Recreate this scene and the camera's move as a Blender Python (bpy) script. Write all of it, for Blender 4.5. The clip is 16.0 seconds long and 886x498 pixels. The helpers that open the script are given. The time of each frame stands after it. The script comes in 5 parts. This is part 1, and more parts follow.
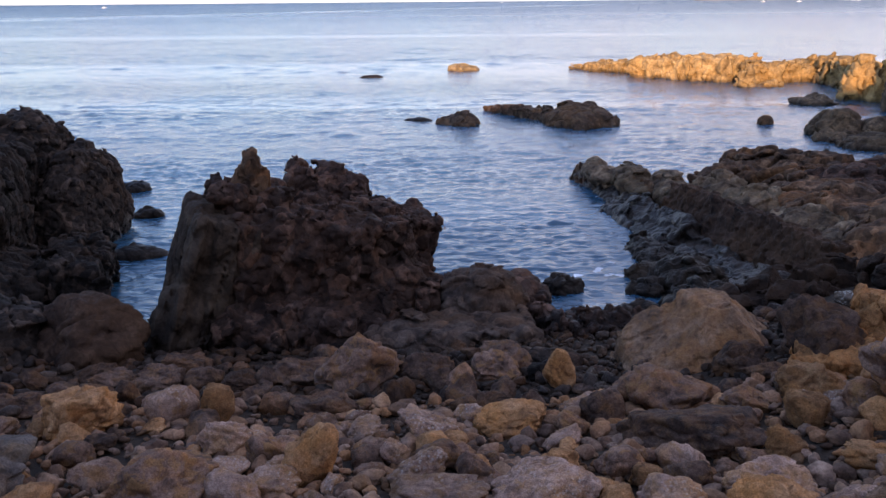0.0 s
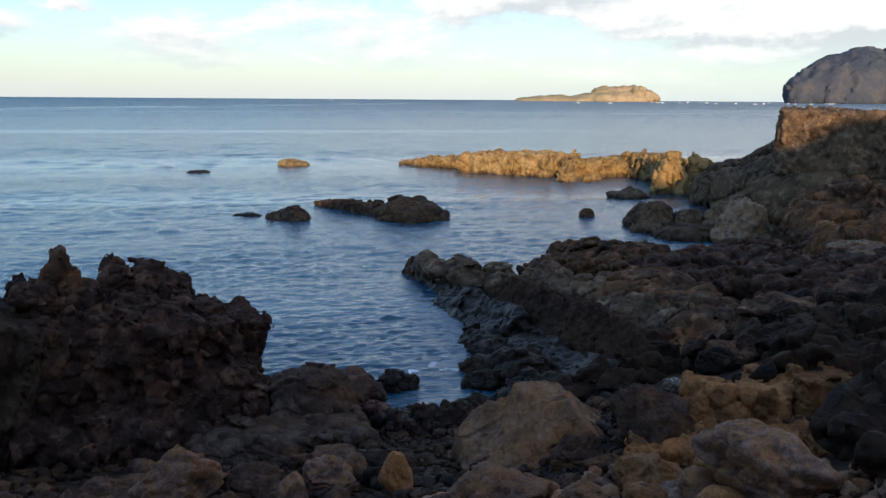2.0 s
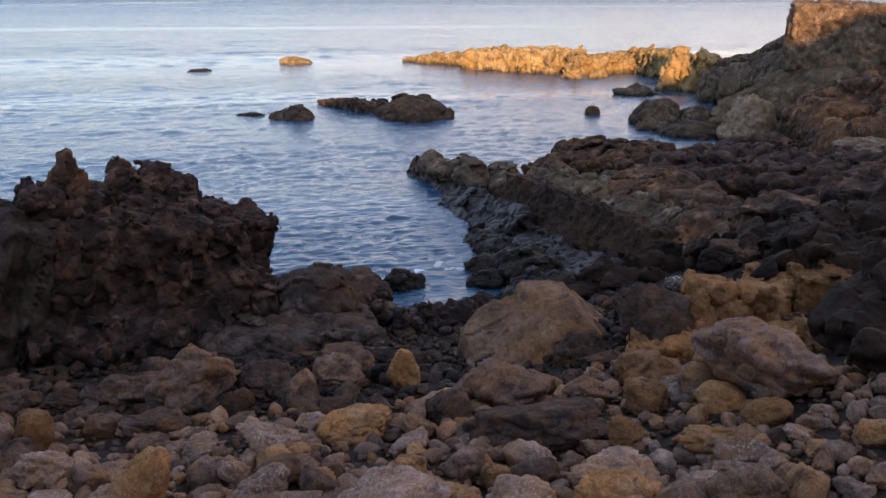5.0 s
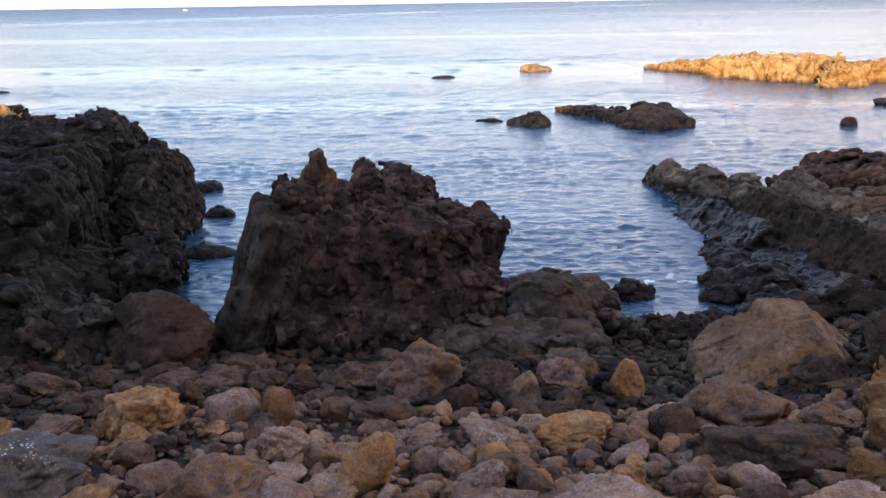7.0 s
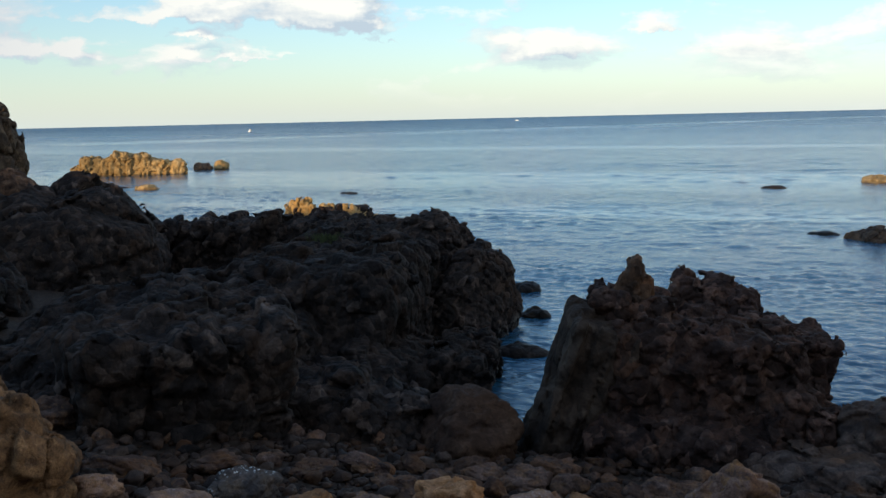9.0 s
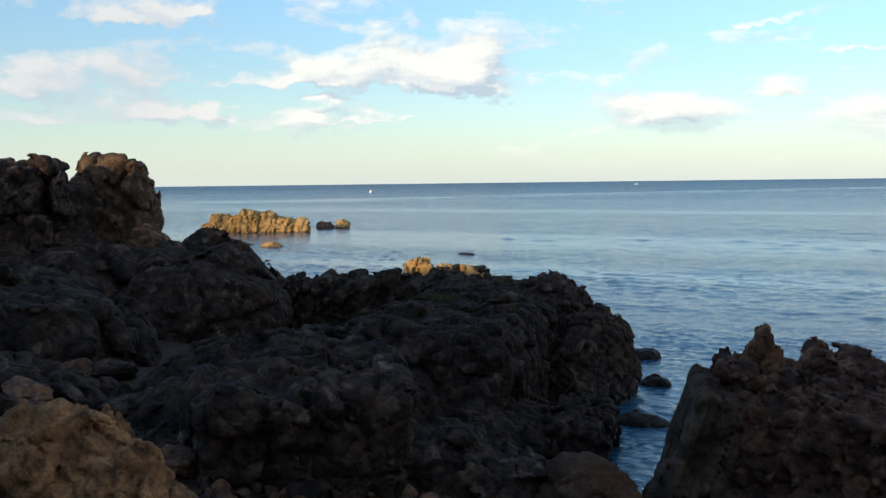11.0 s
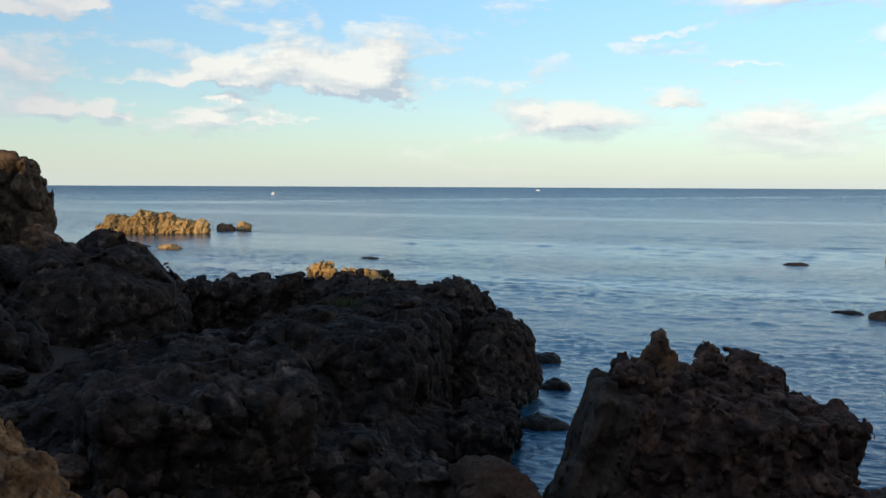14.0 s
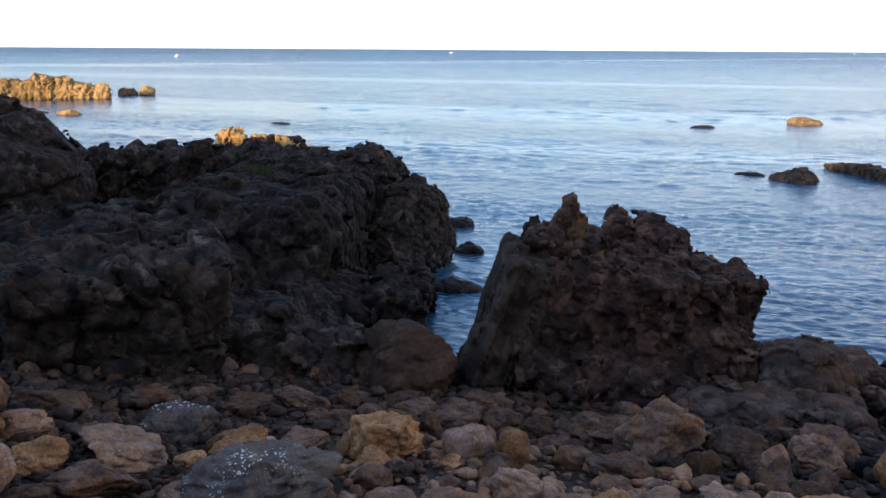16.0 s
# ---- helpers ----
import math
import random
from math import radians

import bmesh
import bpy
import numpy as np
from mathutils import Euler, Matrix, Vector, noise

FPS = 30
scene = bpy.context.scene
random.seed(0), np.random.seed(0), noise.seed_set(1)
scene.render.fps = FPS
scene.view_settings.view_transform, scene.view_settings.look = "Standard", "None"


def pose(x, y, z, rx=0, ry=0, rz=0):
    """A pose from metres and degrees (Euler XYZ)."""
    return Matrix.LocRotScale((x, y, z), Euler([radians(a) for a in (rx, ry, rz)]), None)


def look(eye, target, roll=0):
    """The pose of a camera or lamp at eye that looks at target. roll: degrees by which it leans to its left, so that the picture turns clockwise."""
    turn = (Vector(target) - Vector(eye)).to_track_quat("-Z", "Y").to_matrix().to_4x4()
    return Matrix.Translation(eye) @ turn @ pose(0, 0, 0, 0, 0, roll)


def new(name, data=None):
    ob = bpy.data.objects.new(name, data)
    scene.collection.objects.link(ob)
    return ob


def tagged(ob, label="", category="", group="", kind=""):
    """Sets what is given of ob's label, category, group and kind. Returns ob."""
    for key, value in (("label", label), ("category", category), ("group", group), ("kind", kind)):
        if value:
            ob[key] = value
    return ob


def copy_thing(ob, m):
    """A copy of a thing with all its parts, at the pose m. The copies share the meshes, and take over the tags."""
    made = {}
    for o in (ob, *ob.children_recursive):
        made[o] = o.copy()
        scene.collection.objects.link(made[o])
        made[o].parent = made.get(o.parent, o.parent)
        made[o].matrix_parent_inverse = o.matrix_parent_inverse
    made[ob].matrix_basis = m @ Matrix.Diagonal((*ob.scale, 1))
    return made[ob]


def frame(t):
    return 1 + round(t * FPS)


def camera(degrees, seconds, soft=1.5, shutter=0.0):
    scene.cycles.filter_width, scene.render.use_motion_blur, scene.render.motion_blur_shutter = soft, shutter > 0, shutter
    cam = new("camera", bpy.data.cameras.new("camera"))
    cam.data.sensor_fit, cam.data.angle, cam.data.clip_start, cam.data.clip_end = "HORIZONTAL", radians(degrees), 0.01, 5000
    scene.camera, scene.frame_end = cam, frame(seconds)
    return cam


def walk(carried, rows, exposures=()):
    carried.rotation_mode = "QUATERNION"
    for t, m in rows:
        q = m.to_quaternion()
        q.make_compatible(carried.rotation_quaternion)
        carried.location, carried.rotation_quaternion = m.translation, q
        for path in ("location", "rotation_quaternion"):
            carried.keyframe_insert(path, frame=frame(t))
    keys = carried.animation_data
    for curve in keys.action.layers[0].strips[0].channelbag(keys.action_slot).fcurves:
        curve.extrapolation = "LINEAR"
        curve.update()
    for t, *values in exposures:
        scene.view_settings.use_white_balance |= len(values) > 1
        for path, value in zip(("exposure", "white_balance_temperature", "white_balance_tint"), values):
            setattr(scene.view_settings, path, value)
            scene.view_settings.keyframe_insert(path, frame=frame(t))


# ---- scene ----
cam = camera(50.88, 16.0)
EYE = 6.0
# seconds, sway in metres (x, y, z), heading to the left, look up, roll
ROWS = [
    (0.0, -0.032, -0.307, 0.029, 0.01, -14.94, -0.48),
    (0.5, -0.032, -0.250, -0.001, -1.30, -14.14, -0.70),
    (1.0, -0.039, -0.143, -0.022, -4.27, -12.71, -0.23),
    (1.5, 0.001, 0.032, -0.051, -7.31, -10.94, 0.20),
    (2.0, 0.052, 0.148, -0.036, -10.40, -9.18, 0.39),
    (2.5, 0.072, 0.173, 0.012, -12.98, -7.75, 0.59),
    (3.0, 0.085, 0.171, 0.014, -14.12, -7.12, 0.25),
    (3.2, 0.085, 0.165, 0.014, -14.19, -7.05, 0.20),
    (5.3, 0.022, 0.048, 0.027, -8.55, -16.75, -0.05),
    (5.5, 0.022, 0.048, 0.025, -7.35, -17.23, -0.12),
    (6.0, 0.029, 0.072, 0.003, -4.00, -17.31, -0.53),
    (6.5, 0.019, 0.029, 0.001, -0.07, -16.28, -0.52),
    (7.0, 0.040, -0.020, 0.010, 4.50, -14.86, -0.90),
    (7.5, 0.050, -0.058, 0.034, 9.44, -13.19, -1.44),
    (8.0, 0.081, -0.119, 0.029, 14.41, -11.44, -1.58),
    (8.5, 0.066, -0.080, 0.009, 19.28, -9.68, -1.41),
    (9.0, 0.041, 0.004, -0.015, 23.97, -8.00, -1.30),
    (9.5, 0.044, 0.025, -0.017, 27.66, -6.47, -1.07),
    (10.0, 0.026, -0.008, -0.024, 30.14, -5.19, -0.68),
    (10.2, 0.015, -0.010, -0.024, 30.80, -4.75, -0.62),
    (12.3, -0.113, 0.188, -0.013, 31.12, -3.84, -0.70),
    (12.5, -0.118, 0.192, -0.012, 30.94, -3.80, -0.67),
    (13.0, -0.103, 0.172, -0.007, 30.16, -3.72, -0.52),
    (13.5, -0.050, 0.045, -0.013, 27.99, -3.64, -0.12),
    (14.0, -0.047, -0.024, 0.006, 25.09, -3.87, 0.26),
    (14.5, -0.060, -0.058, 0.025, 22.60, -6.00, 0.50),
    (15.0, -0.058, -0.032, 0.011, 20.99, -9.26, 0.38),
    (15.5, -0.058, -0.054, 0.010, 20.22, -11.52, 0.39),
    (16.0, -0.067, 0.025, 0.021, 19.71, -12.14, 0.34),
]


def eye_pose(x, y, z, yaw, pitch, roll):
    a, b = radians(yaw), radians(pitch)
    eye = Vector((x, y, EYE + z))
    return look(eye, eye + Vector((-math.sin(a) * math.cos(b), math.cos(a) * math.cos(b), math.sin(b))), roll)


# seconds, stops, kelvin, tint: the film brightens when it looks down at the stones
EXPOSURES = [(0, 0.99, 6700, 29), (0.5, 0.94, 6650, 27), (1, 0.94, 6440, 21), (1.5, 0.6, 6130, 12), (2, 0.25, 6160, 10), (2.5, 0.03, 6210, 8), (3, -0.15, 6260, 8), (5.5, 1.28, 7330, 27), (6, 1.45, 7230, 27), (6.5, 1.45, 7230, 29), (7, 1.35, 7230, 26), (7.5, 1.2, 6660, 17), (8, 0.8, 6230, 11), (8.5, 0.4, 6230, 7), (9, 0.25, 6280, 6), (10, 0.28, 6280, 6), (12.5, 0.25, 6330, 6), (14, 0.12, 6280, 6), (14.5, 0.1, 6280, 6), (15, 0.23, 6330, 8), (15.5, 0.77, 6380, 13), (16, 0.97, 6380, 16)]
walk(cam, [(t, eye_pose(*row)) for t, *row in ROWS], EXPOSURES)

# ---------------------------------------------------------------- light
SUN_HIGH, SUN_TURN = 10.0, 12.0          # elevation; the light travels ahead and to the right
sun_way = Vector((math.sin(radians(SUN_TURN)) * math.cos(radians(SUN_HIGH)),
                  math.cos(radians(SUN_TURN)) * math.cos(radians(SUN_HIGH)), -math.sin(radians(SUN_HIGH))))
sun = new("sun", bpy.data.lights.new("sun", "SUN"))
sun.data.energy, sun.data.angle, sun.data.color = 4.0, radians(0.6), (1.0, 0.70, 0.40)
sun.matrix_world = look((0, 0, 60), Vector((0, 0, 60)) + sun_way)


class Nodes:
    """Short hand for node trees."""

    def __init__(self, tree):
        self.tree = tree
        tree.nodes.clear()

    def add(self, kind, **values):
        n = self.tree.nodes.new(kind)
        for key, value in values.items():
            setattr(n, key, value)
        return n

    def link(self, a, b):
        self.tree.links.new(a, b)

    def put(self, socket, value):
        if isinstance(value, bpy.types.NodeSocket):
            self.link(value, socket)
        else:
            socket.default_value = value

    def math(self, op, a, b=0.0, clamp=False):
        n = self.add("ShaderNodeMath", operation=op, use_clamp=clamp)
        self.put(n.inputs[0], a)
        self.put(n.inputs[1], b)
        return n.outputs[0]

    def noise(self, vec, scale, detail=4.0, rough=0.5, distort=0.0, kind="FBM"):
        n = self.add("ShaderNodeTexNoise", noise_type=kind)
        self.link(vec, n.inputs["Vector"])
        n.inputs["Scale"].default_value = scale
        n.inputs["Detail"].default_value = detail
        n.inputs["Roughness"].default_value = rough
        n.inputs["Distortion"].default_value = distort
        return n.outputs[0]

    def ramp(self, fac, stops, smooth=False):
        n = self.add("ShaderNodeValToRGB")
        r = n.color_ramp
        r.interpolation = "EASE" if smooth else "LINEAR"
        while len(r.elements) < len(stops):
            r.elements.new(0.5)
        for e, (pos, col) in zip(r.elements, stops):
            e.position = pos
            e.color = (*col, 1.0) if isinstance(col, tuple) else (col, col, col, 1.0)
        self.link(fac, n.inputs[0])
        return n.outputs[0]

    def mix(self, fac, a, b, kind="MIX"):
        n = self.add("ShaderNodeMix", data_type="RGBA", blend_type=kind)
        self.put(n.inputs[0], fac)
        for s, v in ((n.inputs[6], a), (n.inputs[7], b)):
            self.put(s, (*v, 1.0) if isinstance(v, tuple) else v)
        return n.outputs[2]

    def mapped(self, vec, scale=(1, 1, 1), turn=(0, 0, 0), shift=(0, 0, 0)):
        n = self.add("ShaderNodeMapping")
        self.link(vec, n.inputs["Vector"])
        n.inputs["Scale"].default_value = scale
        n.inputs["Rotation"].default_value = [radians(a) for a in turn]
        n.inputs["Location"].default_value = shift
        return n.outputs[0]


# azimuth to the left, base, half width, height (degrees) and depth of the cloud heaps
HEAPS = ((33.2, 6.2, 2.9, 2.4, 0.46), (28.7, 6.0, 1.5, 2.6, 0.46), (30.8, 6.0, 1.6, 1.3, 0.3), (38.6, 6.1, 2.8, 1.3, 0.38), (43.5, 5.9, 3.2, 0.6, 0.26), (28.8, 5.1, 1.6, 0.8, 0.34),
         (54.5, 5.4, 2.8, 1.7, 0.32), (51.5, 3.9, 4.5, 0.9, 0.22), (47.8, 4.2, 1.5, 0.8, 0.36), (45.0, 4.2, 0.9, 0.9, 0.36), (49.5, 9.4, 4.0, 0.9, 0.28), (45.8, 9.9, 1.2, 0.7, 0.26),
         (35.5, 3.8, 4.0, 0.28, 0.17), (38.0, 5.0, 1.3, 0.35, 0.24), (27.0, 4.6, 2.4, 0.22, 0.20), (17.0, 3.8, 2.6, 1.1, 0.24), (11.2, 4.9, 2.0, 0.9, 0.30), (12.0, 8.9, 2.5, 0.35, 0.18),
         (6.5, 7.2, 3.2, 0.3, 0.18), (10.0, 2.1, 6.5, 1.4, 0.13), (-8.0, 2.4, 4.0, 1.2, 0.12), (-36.0, 4.2, 5.0, 3.4, 0.34), (-25.0, 4.0, 5.0, 1.6, 0.24), (-13.0, 5.4, 5.0, 1.5, 0.16))


def make_sky():
    """A clear evening sky with haze at the horizon and broken clouds."""
    world = bpy.data.worlds.new("sky")
    scene.world = world
    world.use_nodes = True
    n = Nodes(world.node_tree)
    sky = n.add("ShaderNodeTexSky", sky_type="NISHITA", sun_disc=False)
    sky.sun_elevation, sky.sun_rotation = radians(SUN_HIGH), radians(180 + SUN_TURN)
    sky.air_density, sky.dust_density, sky.ozone_density = 1.0, 0.25, 2.0
    sep = n.add("ShaderNodeSeparateXYZ")
    n.link(n.add("ShaderNodeTexCoord").outputs["Generated"], sep.inputs[0])
    side = n.math("ARCTAN2", sep.outputs["X"], sep.outputs["Y"])
    up = n.math("ARCSINE", sep.outputs["Z"])

    def between(x, a, b):
        return n.math("DIVIDE", n.math("SUBTRACT", x, a), b - a, True)

    def heap(x, y, azimuth, base, wide, tall):
        """A heap with a flat base and a rounded top."""
        u = n.math("DIVIDE", n.math("ADD", x, radians(azimuth)), radians(wide))
        v = n.math("DIVIDE", n.math("SUBTRACT", y, radians(base)), radians(tall))
        v = n.math("MAXIMUM", v, n.math("MULTIPLY", v, -4.0))
        return n.math("EXPONENT", n.math("MULTIPLY", n.math("ADD", n.math("MULTIPLY", u, u), n.math("MULTIPLY", v, v)), -1.0))

    def field(x, y, across, upward, scale, detail, rough, depth, distort=0.0):
        at = n.add("ShaderNodeCombineXYZ")
        n.link(n.math("MULTIPLY", x, across), at.inputs[0])
        n.link(n.math("MULTIPLY", y, upward), at.inputs[1])
        at.inputs[2].default_value = depth
        return n.noise(at.outputs[0], scale, detail, rough, distort)

    def density(dx, dy):
        """Cloud cover at a shifted place: a broken sheet to the right and a few heaps with billowed rims."""
        x, y = n.math("ADD", side, dx), n.math("ADD", up, dy)
        cover = field(x, y, 6.0, 20.0, 1.1, 8, 0.55, 3.7, 0.35)
        billow = field(x, y, 48.0, 62.0, 1.0, 6, 0.62, 1.9)
        cover = n.math("ADD", cover, n.math("MULTIPLY", n.math("SUBTRACT", billow, 0.5), 0.20))
        swayx = n.math("ADD", x, n.math("MULTIPLY", n.math("SUBTRACT", field(x, y, 34.0, 40.0, 1.0, 5, 0.6, 8.3), 0.5), 0.060))
        swayy = n.math("ADD", y, n.math("MULTIPLY", n.math("SUBTRACT", field(x, y, 30.0, 36.0, 1.0, 5, 0.6, 5.1), 0.5), 0.034))
        for azimuth, base, wide, tall, deep in HEAPS:
            cover = n.math("ADD", cover, n.math("MULTIPLY", heap(swayx, swayy, azimuth, base, wide, tall), deep))
        right = between(x, -0.28, 0.35)
        cover = n.math("ADD", cover, n.math("MULTIPLY", right, n.math("ADD", n.math("MULTIPLY", between(y, 0.03, 0.11), 0.09), 0.05)))
        return n.math("SUBTRACT", cover, n.math("MULTIPLY", n.math("SUBTRACT", 1.0, right), 0.075))

    thick = density(0.0, 0.0)
    toward = density(-0.010, 0.014)
    veil = n.ramp(thick, [(0.46, 0.0), (0.55, 0.55), (0.64, 1.0)], True)
    light = n.math("MULTIPLY_ADD", n.math("SUBTRACT", thick, toward), 3.2, True)
    light.node.inputs[2].default_value = 0.50
    bright = n.mix(between(side, -0.2, 0.5), n.mix(between(side, -0.85, -0.65), (5.9, 5.7, 5.6), (7.6, 7.2, 6.6)), (9.6, 9.1, 8.2))
    puff = n.mix(light, n.mix(between(side, -0.3, 0.2), (4.0, 4.5, 5.1), (5.2, 5.35, 5.3)), bright)
    lift = n.ramp(up, [(0.12, (1.2, 1.32, 1.5)), (0.45, (2.0, 2.1, 2.25))])
    clear = n.mix(1.0, sky.outputs[0], lift, "MULTIPLY")
    haze = n.math("EXPONENT", n.math("MULTIPLY", n.math("MAXIMUM", up, 0.0), -14.0))
    colour = n.mix(n.math("MULTIPLY", haze, 0.92), clear, n.ramp(between(side, -0.5, 0.6), [(0.0, (5.3, 5.55, 5.2)), (0.5, (5.6, 5.85, 5.6)), (1.0, (5.4, 6.0, 5.8))]))
    high = n.ramp(up, [(0.015, 0.1), (0.06, 0.95), (0.18, 0.95), (0.28, 0.40), (0.6, 0.28)])
    colour = n.mix(n.math("MULTIPLY", veil, high), colour, puff)
    back = n.add("ShaderNodeBackground")
    back.inputs["Strength"].default_value = 0.12
    n.link(colour, back.inputs["Color"])
    out = n.add("ShaderNodeOutputWorld")
    n.link(back.outputs[0], out.inputs["Surface"])


make_sky()

# ---------------------------------------------------------------- materials


def rock_material(name, tones, wet=0.0, grain=1.0, spots=0.0, rough=0.85, mixed=False, stony=0.0, patch=0.55, warm=0.0):
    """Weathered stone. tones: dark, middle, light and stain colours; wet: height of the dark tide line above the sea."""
    m = bpy.data.materials.new(name)
    m.use_nodes = True
    n = Nodes(m.node_tree)
    geo = n.add("ShaderNodeNewGeometry")
    obj = n.add("ShaderNodeObjectInfo")
    tex = n.add("ShaderNodeTexCoord")
    shift = n.add("ShaderNodeVectorMath", operation="MULTIPLY_ADD")
    n.link(obj.outputs["Random"], shift.inputs[0])
    shift.inputs[1].default_value = (37.0, 91.0, 53.0)
    n.link(geo.outputs["Position"], shift.inputs[2])
    p = shift.outputs[0]
    big = n.noise(p, patch * grain, 5, 0.6, 0.4)
    mid = n.noise(p, 2.3 * grain, 6, 0.62, 0.3)
    fine = n.noise(p, 14.0 * grain, 5, 0.65)
    body = n.ramp(mid, [(0.30, tones[0]), (0.5, tones[1]), (0.70, tones[2])])
    stain = n.ramp(big, [(0.48, 0.0), (0.66, 1.0)])
    col = n.mix(stain, body, tones[3])
    speck = n.ramp(fine, [(0.36, 0.72), (0.6, 1.12)] if grain > 0.1 else [(0.36, 0.92), (0.6, 1.04)])
    col = n.mix(1.0, col, speck, "MULTIPLY")
    if warm:
        blotch = n.ramp(n.noise(p, 7.0, 6, 0.62, 0.6), [(0.50, 0.0), (0.60, 1.0)])
        col = n.mix(n.math("MULTIPLY", blotch, warm), col, (0.23, 0.125, 0.05))
        soot = n.ramp(n.noise(p, 4.2, 6, 0.65, 0.8), [(0.33, 1.0), (0.43, 0.0)])
        col = n.mix(n.math("MULTIPLY", soot, 0.75), col, n.mix(1.0, col, (0.26, 0.23, 0.23), "MULTIPLY"))
        grit = n.ramp(n.noise(p, 75.0, 4, 0.7), [(0.36, 0.62), (0.62, 1.25)])
        col = n.mix(1.0, col, grit, "MULTIPLY")
        col = n.mix(1.0, col, (1.17, 1.06, 1.03), "MULTIPLY")
    tone = n.math("MULTIPLY_ADD", obj.outputs["Random"], 0.7)
    tone.node.inputs[2].default_value = 0.65
    col = n.mix(1.0, col, tone, "MULTIPLY")
    if stony:
        clast = n.add("ShaderNodeTexVoronoi", feature="F1")
        wander = n.add("ShaderNodeVectorMath", operation="MULTIPLY_ADD")
        n.link(n.noise(p, 3.0, 2), wander.inputs[0])
        wander.inputs[1].default_value = (0.35, 0.35, 0.35)
        n.link(p, wander.inputs[2])
        n.link(wander.outputs[0], clast.inputs["Vector"])
        clast.inputs["Scale"].default_value = 4.6
        hue = n.add("ShaderNodeSeparateXYZ")
        n.link(clast.outputs["Color"], hue.inputs[0])
        shade = n.ramp(hue.outputs["X"], [(0.0, (0.5, 0.5, 0.52)), (0.55, (0.95, 0.92, 0.9)), (0.8, (1.5, 1.25, 1.05)), (1.0, (2.3, 2.2, 2.1))])
        col = n.mix(stony, col, n.mix(1.0, col, shade, "MULTIPLY"))
    if mixed:
        kind = n.ramp(geo.outputs["Random Per Island"], [(0.0, (0.35, 0.30, 0.28)), (0.3, (0.8, 0.72, 0.66)), (0.6, (1.0, 0.72, 0.48)), (0.8, (0.55, 0.52, 0.52)), (1.0, (1.15, 1.05, 0.95))])
        col = n.mix(1.0, col, kind, "MULTIPLY")
    if spots:
        v = n.add("ShaderNodeTexVoronoi", feature="F1")
        n.link(p, v.inputs["Vector"])
        v.inputs["Scale"].default_value = 22.0
        dot = n.math("LESS_THAN", v.outputs["Distance"], 0.32)
        patch = n.ramp(n.noise(p, 1.7, 3), [(0.5, 0.0), (0.62, spots)])
        col = n.mix(n.math("MULTIPLY", dot, patch), col, (0.62, 0.60, 0.56))
    bsdf = n.add("ShaderNodeBsdfPrincipled")
    gloss = n.ramp(mid, [(0.3, rough - 0.12), (0.7, min(1.0, rough + 0.1))])
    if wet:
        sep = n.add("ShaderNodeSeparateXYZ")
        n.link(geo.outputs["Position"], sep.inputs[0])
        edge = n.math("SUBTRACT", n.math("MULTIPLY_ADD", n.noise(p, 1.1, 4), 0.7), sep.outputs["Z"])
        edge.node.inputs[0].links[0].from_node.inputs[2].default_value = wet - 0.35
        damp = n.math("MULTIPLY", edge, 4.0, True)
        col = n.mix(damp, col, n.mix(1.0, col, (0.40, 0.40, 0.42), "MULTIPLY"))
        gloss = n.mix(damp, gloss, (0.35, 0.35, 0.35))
    n.link(col, bsdf.inputs["Base Color"])
    n.link(gloss, bsdf.inputs["Roughness"])
    bsdf.inputs["Specular IOR Level"].default_value = 0.12 if rough > 0.55 else 0.2
    crack = n.add("ShaderNodeTexVoronoi", feature="DISTANCE_TO_EDGE")
    n.link(n.mapped(p, (1, 1, 0.7), (12, 8, 30)), crack.inputs["Vector"])
    crack.inputs["Scale"].default_value = 2.4 * grain
    gap = n.ramp(crack.outputs["Distance"], [(0.0, 0.0), (0.06, 1.0)])
    height = n.math("ADD", n.math("MULTIPLY", mid, 0.16 / grain), n.math("MULTIPLY", fine, 0.05 / grain))
    if grain > 0.1:
        height = n.math("ADD", height, n.math("MULTIPLY", gap, 0.015 / grain))
    if warm:
        height = n.math("ADD", height, n.math("MULTIPLY", n.noise(p, 48.0, 4, 0.7), 0.022))
    if stony:
        height = n.math("SUBTRACT", height, n.math("MULTIPLY", n.math("MULTIPLY", clast.outputs["Distance"], clast.outputs["Distance"]), 0.16 * stony))
    bump = n.add("ShaderNodeBump")
    bump.inputs["Strength"].default_value = 0.9
    bump.inputs["Distance"].default_value = 0.6
    n.link(height, bump.inputs["Height"])
    n.link(bump.outputs[0], bsdf.inputs["Normal"])
    out = n.add("ShaderNodeOutputMaterial")
    n.link(bsdf.outputs[0], out.inputs["Surface"])
    return m


